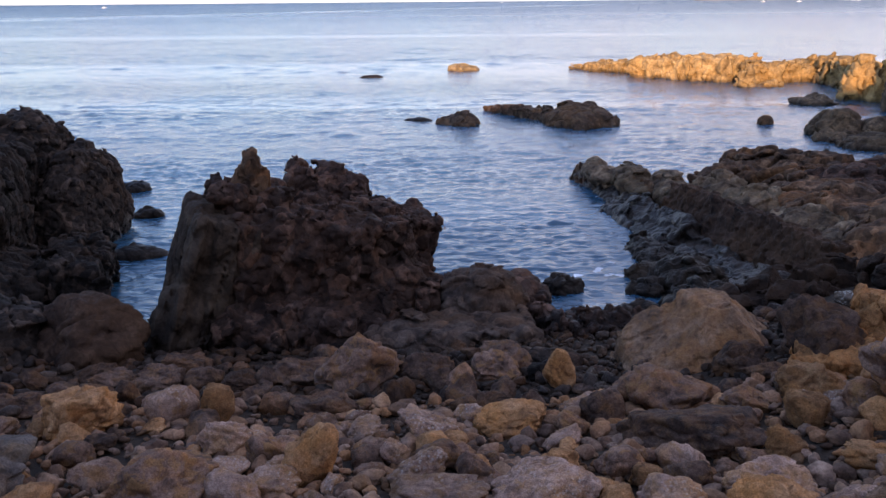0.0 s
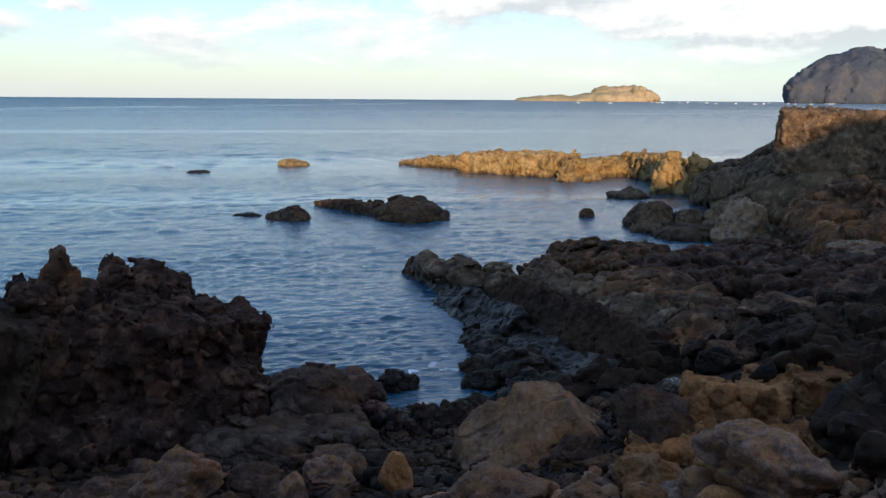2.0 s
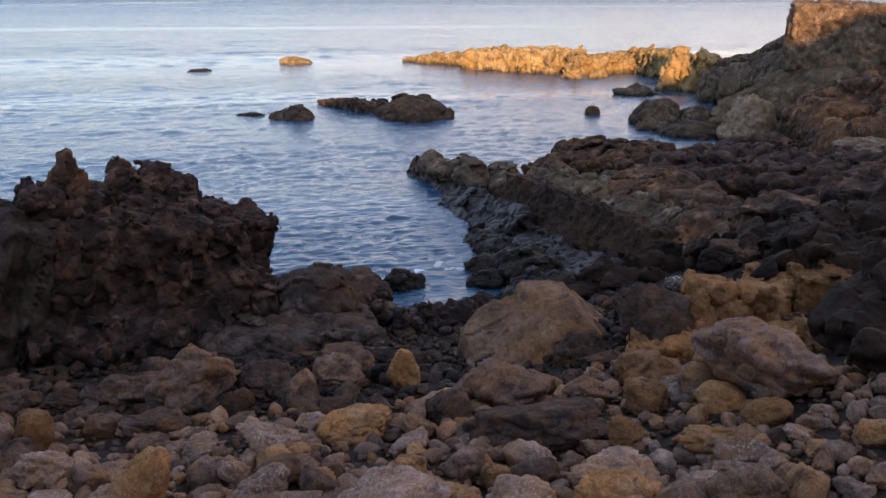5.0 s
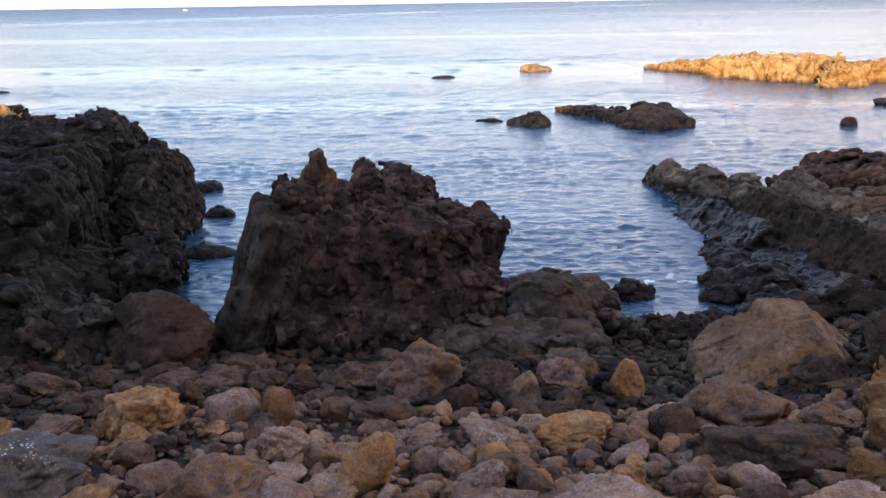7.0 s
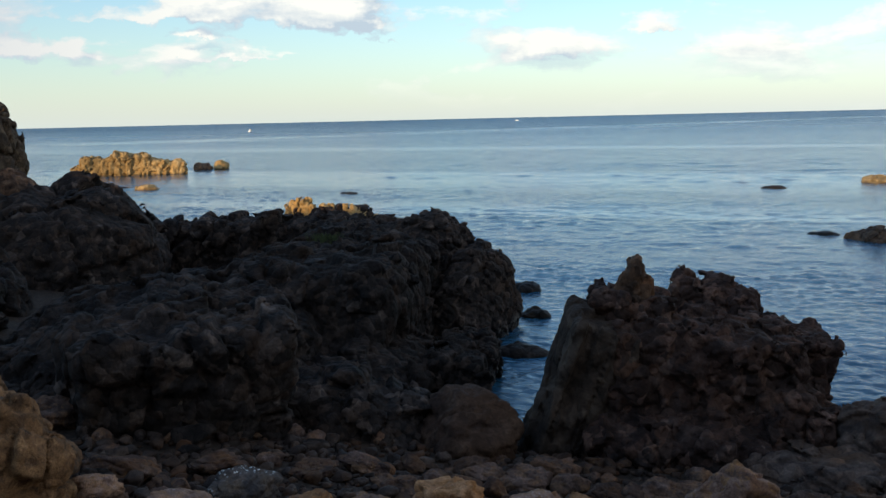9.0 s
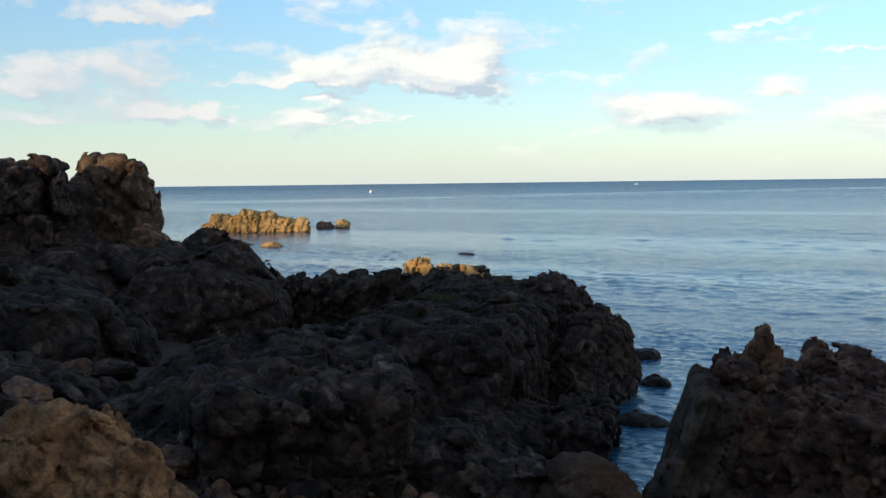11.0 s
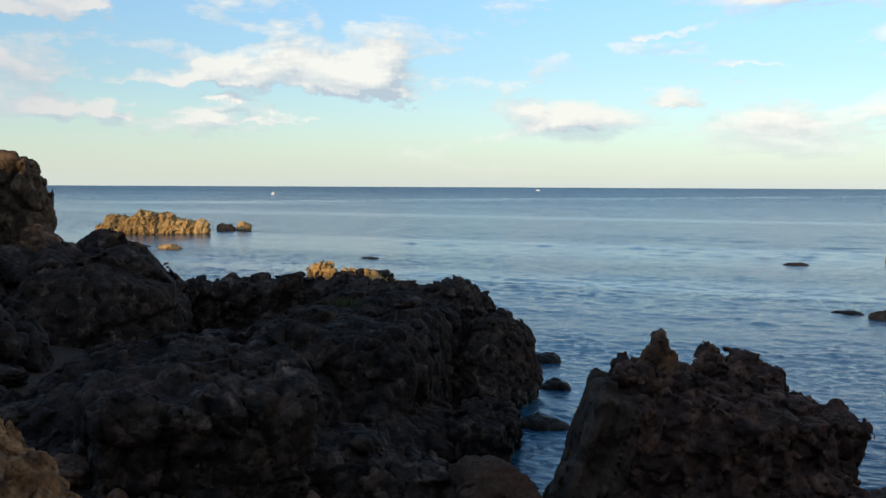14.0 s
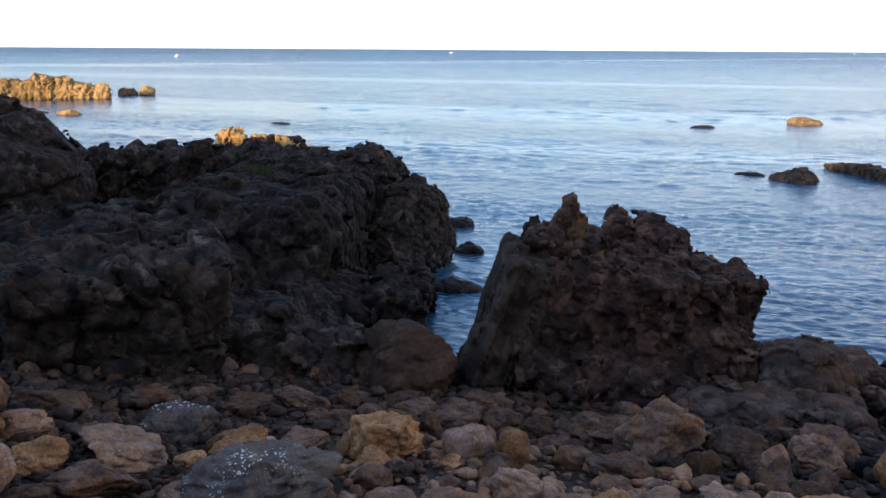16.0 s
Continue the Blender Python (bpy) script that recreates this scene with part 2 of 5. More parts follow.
def sea_material():
    m = bpy.data.materials.new("sea_water")
    m.use_nodes = True
    n = Nodes(m.node_tree)
    geo = n.add("ShaderNodeNewGeometry")
    p = geo.outputs["Position"]
    bsdf = n.add("ShaderNodeBsdfPrincipled")
    bsdf.inputs["Base Color"].default_value = (0.018, 0.070, 0.122, 1)
    bsdf.inputs["IOR"].default_value = 1.33
    bsdf.inputs["Roughness"].default_value = 0.16
    swell = n.noise(n.mapped(p, (0.5, 1.0, 1), (0, 0, 8)), 0.45, 3, 0.5, 1.0)
    chop = n.noise(n.mapped(p, (0.5, 1.0, 1), (0, 0, -10)), 1.6, 3, 0.55, 1.0)
    ripple = n.noise(n.mapped(p, (0.6, 1.0, 1), (0, 0, 14)), 4.6, 4, 0.55, 0.8)
    place = n.add("ShaderNodeSeparateXYZ")
    n.link(p, place.inputs[0])
    far_chop = n.ramp(n.math("DIVIDE", place.outputs["Y"], 100.0), [(0.42, 0.0), (0.75, 1.0)])
    far_swell = n.ramp(n.math("DIVIDE", place.outputs["Y"], 200.0), [(0.42, 0.0), (0.68, 1.0)])
    h = n.math("ADD", n.math("MULTIPLY", n.math("MULTIPLY", swell, 0.36), far_swell), n.math("MULTIPLY", n.math("MULTIPLY", chop, 0.20), far_chop))
    h = n.math("ADD", h, n.math("MULTIPLY", ripple, 0.085))
    roll = n.noise(n.mapped(p, (0.4, 1.0, 1), (0, 0, 6)), 0.14, 3, 0.5, 0.8)
    h = n.math("ADD", h, n.math("MULTIPLY", n.math("MULTIPLY", roll, 0.8), far_swell))
    out_to_sea = n.math("DIVIDE", place.outputs["Y"], n.math("ADD", place.outputs["Y"], 160.0))
    lane = n.add("ShaderNodeCombineXYZ")
    n.link(n.math("MULTIPLY", place.outputs["X"], 0.0012), lane.inputs[0])
    n.link(n.math("MULTIPLY", out_to_sea, 16.0), lane.inputs[1])
    lanes = n.noise(lane.outputs[0], 1.0, 4, 0.55, 0.3)
    wind = n.ramp(lanes, [(0.38, 0.25), (0.52, 1.0)])
    rise = n.math("MULTIPLY_ADD", n.math("MULTIPLY", out_to_sea, out_to_sea), 1.25)
    rise.node.inputs[2].default_value = 0.6
    far_out = n.math("POWER", out_to_sea, 7.0)
    rise = n.math("ADD", rise, n.math("MULTIPLY", far_out, 5.0))
    streak = n.math("DIVIDE", n.math("ADD", n.math("SUBTRACT", place.outputs["X"], n.math("MULTIPLY", place.outputs["Y"], 0.469)), 340.0), 30.0)
    streak = n.math("EXPONENT", n.math("MULTIPLY", n.math("MULTIPLY", streak, streak), -1.0))
    open_water = n.math("SUBTRACT", 1.0, n.math("MULTIPLY", streak, n.ramp(n.noise(lane.outputs[0], 6.0, 4, 0.6), [(0.42, 0.08), (0.66, 0.50)])))
    calm = n.math("MULTIPLY", n.math("MULTIPLY", wind, rise), open_water)
    slick = n.math("MULTIPLY_ADD", n.math("MULTIPLY", out_to_sea, out_to_sea), 0.30)
    slick.node.inputs[2].default_value = 0.12
    n.link(n.math("MULTIPLY", slick, open_water), bsdf.inputs["Roughness"])
    bump = n.add("ShaderNodeBump")
    bump.inputs["Strength"].default_value = 1.0
    bump.inputs["Distance"].default_value = 1.0
    n.link(n.math("MULTIPLY", h, calm), bump.inputs["Height"])
    n.link(bump.outputs[0], bsdf.inputs["Normal"])
    out = n.add("ShaderNodeOutputMaterial")
    n.link(bsdf.outputs[0], out.inputs["Surface"])
    return m


BROWN = ((0.013, 0.0075, 0.0057), (0.056, 0.031, 0.023), (0.120, 0.077, 0.061), (0.076, 0.041, 0.027))
GREY = ((0.090, 0.058, 0.046), (0.235, 0.157, 0.122), (0.38, 0.27, 0.21), (0.29, 0.168, 0.092))
OCHRE = ((0.09, 0.047, 0.024), (0.27, 0.145, 0.068), (0.41, 0.245, 0.13), (0.34, 0.158, 0.055))
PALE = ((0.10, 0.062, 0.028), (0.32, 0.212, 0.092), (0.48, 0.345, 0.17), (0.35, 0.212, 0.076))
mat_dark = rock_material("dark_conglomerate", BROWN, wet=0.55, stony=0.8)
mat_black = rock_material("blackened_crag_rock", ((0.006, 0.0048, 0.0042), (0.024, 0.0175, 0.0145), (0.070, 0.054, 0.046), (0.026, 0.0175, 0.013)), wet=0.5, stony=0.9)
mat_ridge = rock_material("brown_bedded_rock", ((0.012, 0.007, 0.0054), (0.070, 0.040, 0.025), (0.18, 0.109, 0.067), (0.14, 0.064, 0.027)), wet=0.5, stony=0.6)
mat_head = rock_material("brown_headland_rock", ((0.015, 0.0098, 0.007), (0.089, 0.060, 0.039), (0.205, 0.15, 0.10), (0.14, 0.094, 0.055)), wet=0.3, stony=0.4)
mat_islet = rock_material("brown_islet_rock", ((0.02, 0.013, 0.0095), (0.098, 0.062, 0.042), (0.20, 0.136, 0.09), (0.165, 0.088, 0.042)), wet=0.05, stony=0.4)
# Also used on the sunlit tips and fins, where its gold stands for sunlight.
mat_far = rock_material("golden_sunlit_rock", PALE, wet=0.3, grain=0.5)
mat_grey = rock_material("grey_boulder_stone", GREY, grain=1.6, spots=0.25, patch=1.5, warm=0.6)
mat_ochre = rock_material("ochre_boulder_stone", OCHRE, grain=1.6, patch=1.5, warm=0.3)
mat_brown = rock_material("brown_boulder_stone", ((0.048, 0.031, 0.025), (0.16, 0.103, 0.078), (0.27, 0.184, 0.14), (0.23, 0.112, 0.052)), grain=1.6, patch=1.5, warm=0.7)
mat_ground = rock_material("shore_gravel", ((0.008, 0.006, 0.005), (0.030, 0.021, 0.016), (0.07, 0.051, 0.039), (0.045, 0.028, 0.018)), grain=3.0)
mat_dark_stone = rock_material("dark_boulder_stone", ((0.018, 0.0115, 0.0098), (0.068, 0.045, 0.035), (0.14, 0.098, 0.078), (0.11, 0.057, 0.03)), grain=1.6, patch=1.5, warm=0.25)
mat_spotted = rock_material("barnacled_stone", ((0.03, 0.027, 0.027), (0.08, 0.072, 0.068), (0.14, 0.125, 0.115), (0.10, 0.08, 0.06)), grain=1.6, spots=1.0, patch=1.5, warm=0.15)
mat_pale = rock_material("pale_lichened_stone", ((0.07, 0.05, 0.035), (0.20, 0.145, 0.095), (0.34, 0.265, 0.19), (0.20, 0.12, 0.06)), grain=1.6, spots=0.6, patch=1.5, warm=0.3)
# Damp stones, with the shade below the crags darkening their colour too.
mat_damp_shaded = rock_material("damp_pebbles", ((0.014, 0.010, 0.009), (0.05, 0.036, 0.03), (0.10, 0.075, 0.063), (0.075, 0.04, 0.022)), grain=2.5, mixed=True, rough=0.6)
mat_gravel = rock_material("mixed_pebbles", GREY, grain=2.5, mixed=True)
mat_island = rock_material("sunlit_island_slope", ((0.20, 0.16, 0.10), (0.40, 0.31, 0.19), (0.50, 0.40, 0.26), (0.26, 0.23, 0.13)), grain=0.02)
# Distance haze is mixed into these rock colours as blue.
mat_cliff = rock_material("haze_tinted_headland_rock", ((0.075, 0.092, 0.125), (0.112, 0.122, 0.148), (0.165, 0.152, 0.155), (0.066, 0.088, 0.125)), grain=0.012)
mat_boat = rock_material("white_boat_paint", ((0.7, 0.7, 0.7), (0.78, 0.78, 0.78), (0.82, 0.82, 0.82), (0.8, 0.8, 0.8)), grain=1.0)
mat_ochre_crag = rock_material("ochre_crag_rock", ((0.05, 0.027, 0.014), (0.24, 0.122, 0.05), (0.40, 0.225, 0.10), (0.28, 0.122, 0.042)), grain=1.2, patch=1.2, warm=0.3)
mat_tan = rock_material("tan_cracked_rock", ((0.05, 0.031, 0.021), (0.19, 0.120, 0.076), (0.32, 0.217, 0.142), (0.25, 0.128, 0.058)), grain=1.0, patch=1.5, warm=0.4)
mat_foam = rock_material("sea_foam", ((0.55, 0.58, 0.62), (0.68, 0.7, 0.73), (0.8, 0.82, 0.84), (0.6, 0.63, 0.66)), grain=4.0)
mat_bench = rock_material("wet_bench_rock", ((0.006, 0.004, 0.0035), (0.019, 0.0135, 0.0115), (0.046, 0.036, 0.032), (0.032, 0.019, 0.012)), rough=0.45, stony=0.3)
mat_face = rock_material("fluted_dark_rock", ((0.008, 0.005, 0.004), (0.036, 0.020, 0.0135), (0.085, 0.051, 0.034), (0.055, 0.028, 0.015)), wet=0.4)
# Scrub tones, shifted to blue to stand for the haze in between.
mat_scrub = rock_material("haze_tinted_scrub", ((0.026, 0.044, 0.070), (0.038, 0.060, 0.086), (0.074, 0.082, 0.095), (0.115, 0.103, 0.105)), grain=0.012)
mat_grass = rock_material("coast_grass", ((0.024, 0.03, 0.010), (0.042, 0.052, 0.018), (0.065, 0.072, 0.028), (0.055, 0.05, 0.02)), grain=2.0)
mat_ledge = rock_material("grey_brown_ledge_rock", ((0.028, 0.019, 0.016), (0.098, 0.068, 0.055), (0.185, 0.136, 0.11), (0.115, 0.064, 0.038)), grain=1.3, stony=0.4)
mat_near = rock_material("near_ochre_rock", ((0.032, 0.019, 0.011), (0.14, 0.076, 0.034), (0.27, 0.158, 0.075), (0.05, 0.034, 0.022)), grain=1.5, patch=1.0, warm=0.3)
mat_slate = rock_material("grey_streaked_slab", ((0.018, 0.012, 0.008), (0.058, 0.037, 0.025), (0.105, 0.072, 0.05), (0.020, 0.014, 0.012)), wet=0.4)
mat_wet = rock_material("wet_dark_rock", ((0.006, 0.0045, 0.004), (0.022, 0.0155, 0.012), (0.046, 0.034, 0.027), (0.034, 0.022, 0.014)), rough=0.56)
mat_sea = sea_material()

# ---------------------------------------------------------------- noise and solids in numpy
F4 = np.float32


SLOPES = np.random.RandomState(5).uniform(-1, 1, (3, 32 ** 3)).astype(F4)
SEEDS = np.random.RandomState(6).uniform(0, 1, (4, 32 ** 3)).astype(F4)


def lattice(q, seed):
    """Places of the cells in the shared tables, axis by axis: now and one step on."""
    off = (seed * 7919 % 32, seed * 104729 % 31, seed * 1299709 % 29)
    return [((q[:, i] + off[i]) & 31) for i in range(3)]


def perlin(p, seed=0):
    low = np.floor(p)
    f = (p - low).astype(F4)
    i, j, k = lattice(low.astype(np.int32), seed)
    w = f * f * f * (f * (f * 6 - 15) + 10)
    ii, jj, kk = (i << 10, ((i + 1) & 31) << 10), (j << 5, ((j + 1) & 31) << 5), (k, (k + 1) & 31)
    x, y, z = (f[:, 0], f[:, 0] - 1), (f[:, 1], f[:, 1] - 1), (f[:, 2], f[:, 2] - 1)

    def corner(a, b, c):
        n = ii[a] + jj[b] + kk[c]
        return SLOPES[0][n] * x[a] + SLOPES[1][n] * y[b] + SLOPES[2][n] * z[c]

    def edge(a, b):
        u = corner(a, b, 0)
        return u + w[:, 2] * (corner(a, b, 1) - u)

    def side(a):
        u = edge(a, 0)
        return u + w[:, 1] * (edge(a, 1) - u)
    u = side(0)
    return u + w[:, 0] * (side(1) - u)


def fbm(p, octaves, seed=0):
    total, a = 0, 1.0
    for o in range(octaves):
        total = total + a * perlin(p * 2.03 ** o + 11.3 * o, seed + o)
        a *= 0.5
    return total


def cells(p, seed=0):
    """Distances to the nearest and second nearest of scattered seeds, and the nearest one's own number from 0 to 1."""
    low = np.floor(p)
    f = (p - low).astype(F4)
    base = lattice(low.astype(np.int32), seed)
    near = np.full(len(p), 9.0, F4)
    second, own = near.copy(), near.copy()
    for a in (-1, 0, 1):
        i = ((base[0] + a) & 31) << 10
        for b in (-1, 0, 1):
            ij = i + (((base[1] + b) & 31) << 5)
            for c in (-1, 0, 1):
                n = ij + ((base[2] + c) & 31)
                dx, dy, dz = SEEDS[0][n] + (a - f[:, 0]), SEEDS[1][n] + (b - f[:, 1]), SEEDS[2][n] + (c - f[:, 2])
                d = dx * dx + dy * dy + dz * dz
                closer = d < near
                second = np.minimum(second, np.where(closer, near, d))
                own = np.where(closer, SEEDS[3][n], own)
                near = np.minimum(near, d)
    return np.sqrt(near), np.sqrt(second), own


def spin(turn):
    return np.array(Euler([radians(a) for a in turn]).to_matrix(), F4)


def blob(c, r, turn=(0, 0, 0)):
    """An ellipsoid."""
    m, c, r = spin(turn), np.array(c, F4), np.array(r, F4)

    def distance(p):
        q = (p - c) @ m
        k = np.linalg.norm(q / r, axis=1)
        return k * (k - 1) / np.maximum(np.linalg.norm(q / r ** 2, axis=1), 1e-6)
    return distance, c - max(r), c + max(r)


def slab(c, half, turn=(0, 0, 0), edge=0.25):
    """A block with rounded edges."""
    m, c, half = spin(turn), np.array(c, F4), np.array(half, F4)

    def distance(p):
        q = np.abs((p - c) @ m) - (half - edge)
        return np.linalg.norm(np.maximum(q, 0), axis=1) + np.minimum(q.max(axis=1), 0) - edge
    reach = np.abs(m) @ half
    return distance, c - reach, c + reach


def beam(a, b, wide, high, lean=0.0, edge=0.3):
    """A block that runs from a to b."""
    a, b = Vector(a), Vector(b)
    d = b - a
    yaw, up = math.degrees(math.atan2(d.y, d.x)), math.degrees(math.atan2(d.z, math.hypot(d.x, d.y)))
    return slab((a + b) / 2, (d.length / 2 + edge, wide, high), (lean, -up, yaw), edge)


def hull(c, reach, planes):
    """A many-sided block: each plane has a direction and its distance from c."""
    c = np.array(c, F4)
    n = np.array([Vector(d).normalized() for d, _ in planes], F4)
    far = np.array([f for _, f in planes], F4)

    def distance(p):
        return ((p - c) @ n.T - far).max(axis=1)
    return distance, c - np.array(reach, F4), c + np.array(reach, F4)


def wedge(a, b, wide, lean, dip, low=-0.6):
    """A tilted bed whose crest runs from a to b: a steep face on one side, a top that dips away on the other."""
    a, b = np.array(a, F4), np.array(b, F4)
    run = float(np.hypot(*(b - a)[:2]))
    d = (b - a)[:2] / run
    w = np.array((-d[1], d[0]), F4)

    def distance(p):
        q = p[:, :2] - a[:2]
        s, off = q @ d, q @ w
        crest = a[2] + (b[2] - a[2]) * np.clip(s / run, 0, 1)
        drop = crest - p[:, 2]
        return np.max([(-off - lean * drop) / math.hypot(1, lean), (dip * off - drop) / math.hypot(1, dip), off - wide, -s, s - run], axis=0)
    ends = np.array([e + w * k for e in (a[:2], b[:2]) for k in (-lean * (max(a[2], b[2]) - low), wide)])
    return distance, np.array([*ends.min(axis=0), low], F4), np.array([*ends.max(axis=0), max(a[2], b[2])], F4)


def whole(v, q):
    """Leaves out the loose crumbs of a broken-up surface."""
    label = np.arange(len(v))
    while True:
        roots = label[q]
        least = roots.min(axis=1)
        open_ = (roots != least[:, None]).any(axis=1)
        if not open_.any():
            break
        roots, least = roots[open_], least[open_]
        order = np.argsort(-least, kind="stable")
        roots, least = roots[order], least[order]
        nxt = label.copy()
        for k in range(q.shape[1]):
            one = label.copy()
            one[roots[:, k]] = least
            nxt = np.minimum(nxt, one)
        while (nxt != nxt[nxt]).any():
            nxt = nxt[nxt]
        label = nxt
    size = np.bincount(label, minlength=len(v))
    return q[(size[label] > 0.04 * len(v))[q[:, 0]]]


def mesh_of(name, v, q):
    me = bpy.data.meshes.new(name)
    me.vertices.add(len(v))
    me.vertices.foreach_set("co", np.ascontiguousarray(v, F4).ravel())
    me.loops.add(q.size)
    me.loops.foreach_set("vertex_index", np.ascontiguousarray(q, np.int32).ravel())
    me.polygons.add(len(q))
    me.polygons.foreach_set("loop_start", np.arange(0, q.size, q.shape[1], dtype=np.int32))
    me.update(calc_edges=True)
    me.polygons.foreach_set("use_smooth", np.ones(len(q), bool))
    return me


CORNERS = [(a, b, c) for a in (0, 1) for b in (0, 1) for c in (0, 1)]


def skin(f, low, step):
    """The surface where the field f on a grid changes sign, as quads."""
    n = np.array(f.shape) - 1
    inside = f < 0
    count = sum(inside[a:n[0] + a, b:n[1] + b, c:n[2] + c].astype(np.int8) for a, b, c in CORNERS)
    mixed = (count > 0) & (count < 8)
    number = np.full(mixed.shape, -1, np.int64)
    at = np.argwhere(mixed)
    number[mixed] = np.arange(len(at))
    total, hits = np.zeros((len(at), 3), F4), np.zeros(len(at), F4)
    for a in CORNERS:
        for axis in range(3):
            if a[axis] == 0:
                b = list(a)
                b[axis] = 1
                fa, fb = f[tuple((at + a).T)], f[tuple((at + b).T)]
                cross = (fa < 0) != (fb < 0)
                t = np.where(cross, fa / np.where(cross, fa - fb, 1), 0)
                spot = np.repeat(np.array([a], F4), len(at), 0)
                spot[:, axis] += t
                total += spot * cross[:, None]
                hits += cross
    v = low + step * (at + total / hits[:, None])
    quads = []
    for axis in range(3):
        u, w = (axis + 1) % 3, (axis + 2) % 3
        s0 = [slice(1, -1)] * 3
        s0[axis] = slice(0, -1)
        s1 = list(s0)
        s1[axis] = slice(1, None)
        for flip in (False, True):
            lo_in, hi_in = inside[tuple(s0)], inside[tuple(s1)]
            e = np.argwhere((lo_in & ~hi_in) if not flip else (~lo_in & hi_in))
            e[:, u] += 1
            e[:, w] += 1
            ring = []
            for du, dw in ((0, 0), (-1, 0), (-1, -1), (0, -1)):
                k = e.copy()
                k[:, u] += du
                k[:, w] += dw
                ring.append(number[tuple(k.T)])
            ring = np.stack(ring, 1)
            quads.append(ring[:, ::-1] if flip else ring)
    q = np.concatenate(quads)
    return v, q[(q >= 0).all(axis=1)]


def carve(name, solids, step, material, label, category="rock", blend=0.25, lumps=(0.35, 1.4), pebbly=(0.10, 0.55),
          crag=(0.10, 1.2), blocks=(0.22, 1.0, (1, 1, 1), (0, 0, 0)), seed=0, group="", floor=-0.5, parent=None):
    """A mass of rock: solids blended into one, then broken up. lumps, pebbly: depth and size of the coarse relief and of the
    embedded stones; crag: depth and size of sharp clefts; blocks: depth, size, stretch and turn of the joints that split it."""
    fine = 1.1 * pebbly[0] + crag[0] + 2 * step + 0.05
    reach = 0.8 * lumps[0] + 0.7 * blocks[0] + fine
    room = min(0.5, 0.75 * reach) if step < 1 else 0.5
    lo = np.min([s[1] for s in solids], axis=0) - room
    hi = np.max([s[2] for s in solids], axis=0) + room
    lo[2] = max(lo[2], floor)
    if step < 1:
        lo[2] = max(lo[2], shore_height(*np.meshgrid(np.linspace(lo[0], hi[0], 9), np.linspace(lo[1], hi[1], 9))).min() - 0.55)
    n = np.maximum(((hi - lo) / step).astype(int), 4)
    xs = [lo[i] + step * np.arange(n[i], dtype=F4) for i in range(3)]
    f = np.empty(tuple(n), F4)
    gy, gz = np.meshgrid(xs[1], xs[2], indexing="ij")
    chunk = max(1, int(400000 / gy.size))
    for i in range(0, n[0], chunk):
        x = xs[0][i:i + chunk]
        p = np.stack([np.repeat(x, gy.size), np.tile(gy.ravel(), len(x)), np.tile(gz.ravel(), len(x))], 1).astype(F4)
        d = None
        for solid in solids:
            e = solid[0](p).astype(F4)
            if d is None:
                d = e
            else:
                h = np.clip(0.5 + 0.5 * (d - e) / blend, 0, 1)
                d = d * (1 - h) + e * h - blend * h * (1 - h)
        near = np.flatnonzero(np.abs(d) < reach)
        if len(near):
            q = p[near]
            e = d[near] - lumps[0] * fbm(q / lumps[1], 3, seed)
            if blocks[0]:
                warp = (q @ spin(blocks[3])) / np.array(blocks[2], F4) + 0.12 * blocks[1] * fbm(q / blocks[1], 2, seed + 30)[:, None]
                one, two, own = cells(warp / blocks[1], seed + 15)
                e = e - blocks[0] * (own - 0.5) * np.minimum(1, (two - one) / 0.10) + 0.35 * blocks[0] * (two - one < 0.06)
            d[near] = e
            keep = np.abs(e) < fine
            near, q, e = near[keep], q[keep], e[keep]
            if pebbly[0]:
                warp = q + 0.25 * pebbly[1] * fbm(q / pebbly[1], 2, seed + 20)[:, None]
                one, two, own = cells(warp / pebbly[1], seed + 5)
                e = e - pebbly[0] * (np.minimum(two - one, 0.17) / 0.17 - 0.8 + 1.3 * (own - 0.5))
            if crag[0]:
                e = e + crag[0] * np.maximum(0, 1 - 6 * np.abs(fbm(q / crag[1], 2, seed + 40)))
            if step < 1:
                e = e - 0.035 * fbm(q / 0.2, 3, seed + 80)
            d[near] = e
        f[i:i + chunk] = d.reshape(len(x), n[1], n[2])
    for axis in range(3):
        edge = [slice(None)] * 3
        for end in (0, -1):
            edge[axis] = end
            f[tuple(edge)] = np.maximum(f[tuple(edge)], 0.01)
    v, q = skin(f, lo, step)
    if step < 1:
        q = whole(v, q)
        under = v[:, 2] < np.maximum(shore_height(v[:, 0], v[:, 1]), -0.05) - 0.35
        q = q[~under[q].all(axis=1)]
        kept = np.unique(q)
        number = np.zeros(len(v), np.int64)
        number[kept] = np.arange(len(kept))
        v, q = v[kept], number[q]
    base = np.array([(lo[0] + hi[0]) / 2, (lo[1] + hi[1]) / 2, lo[2]])
    ob = new(name, mesh_of(name, v - base, q))
    ob.location = base
    ob.data.materials.append(material)
    if parent:
        ob.parent = parent
        ob.matrix_parent_inverse = parent.matrix_basis.inverted()
        return tagged(ob, label)
    return tagged(ob, label, category, group)


def outcrop(name, label, x, y, category="rock outcrop"):
    ob = new(name)
    ob.location = (x, y, -0.4)
    return tagged(ob, label, category)


def smooth(x, a, b):
    t = np.clip((x - a) / (b - a), 0, 1)
    return t * t * (3 - 2 * t)


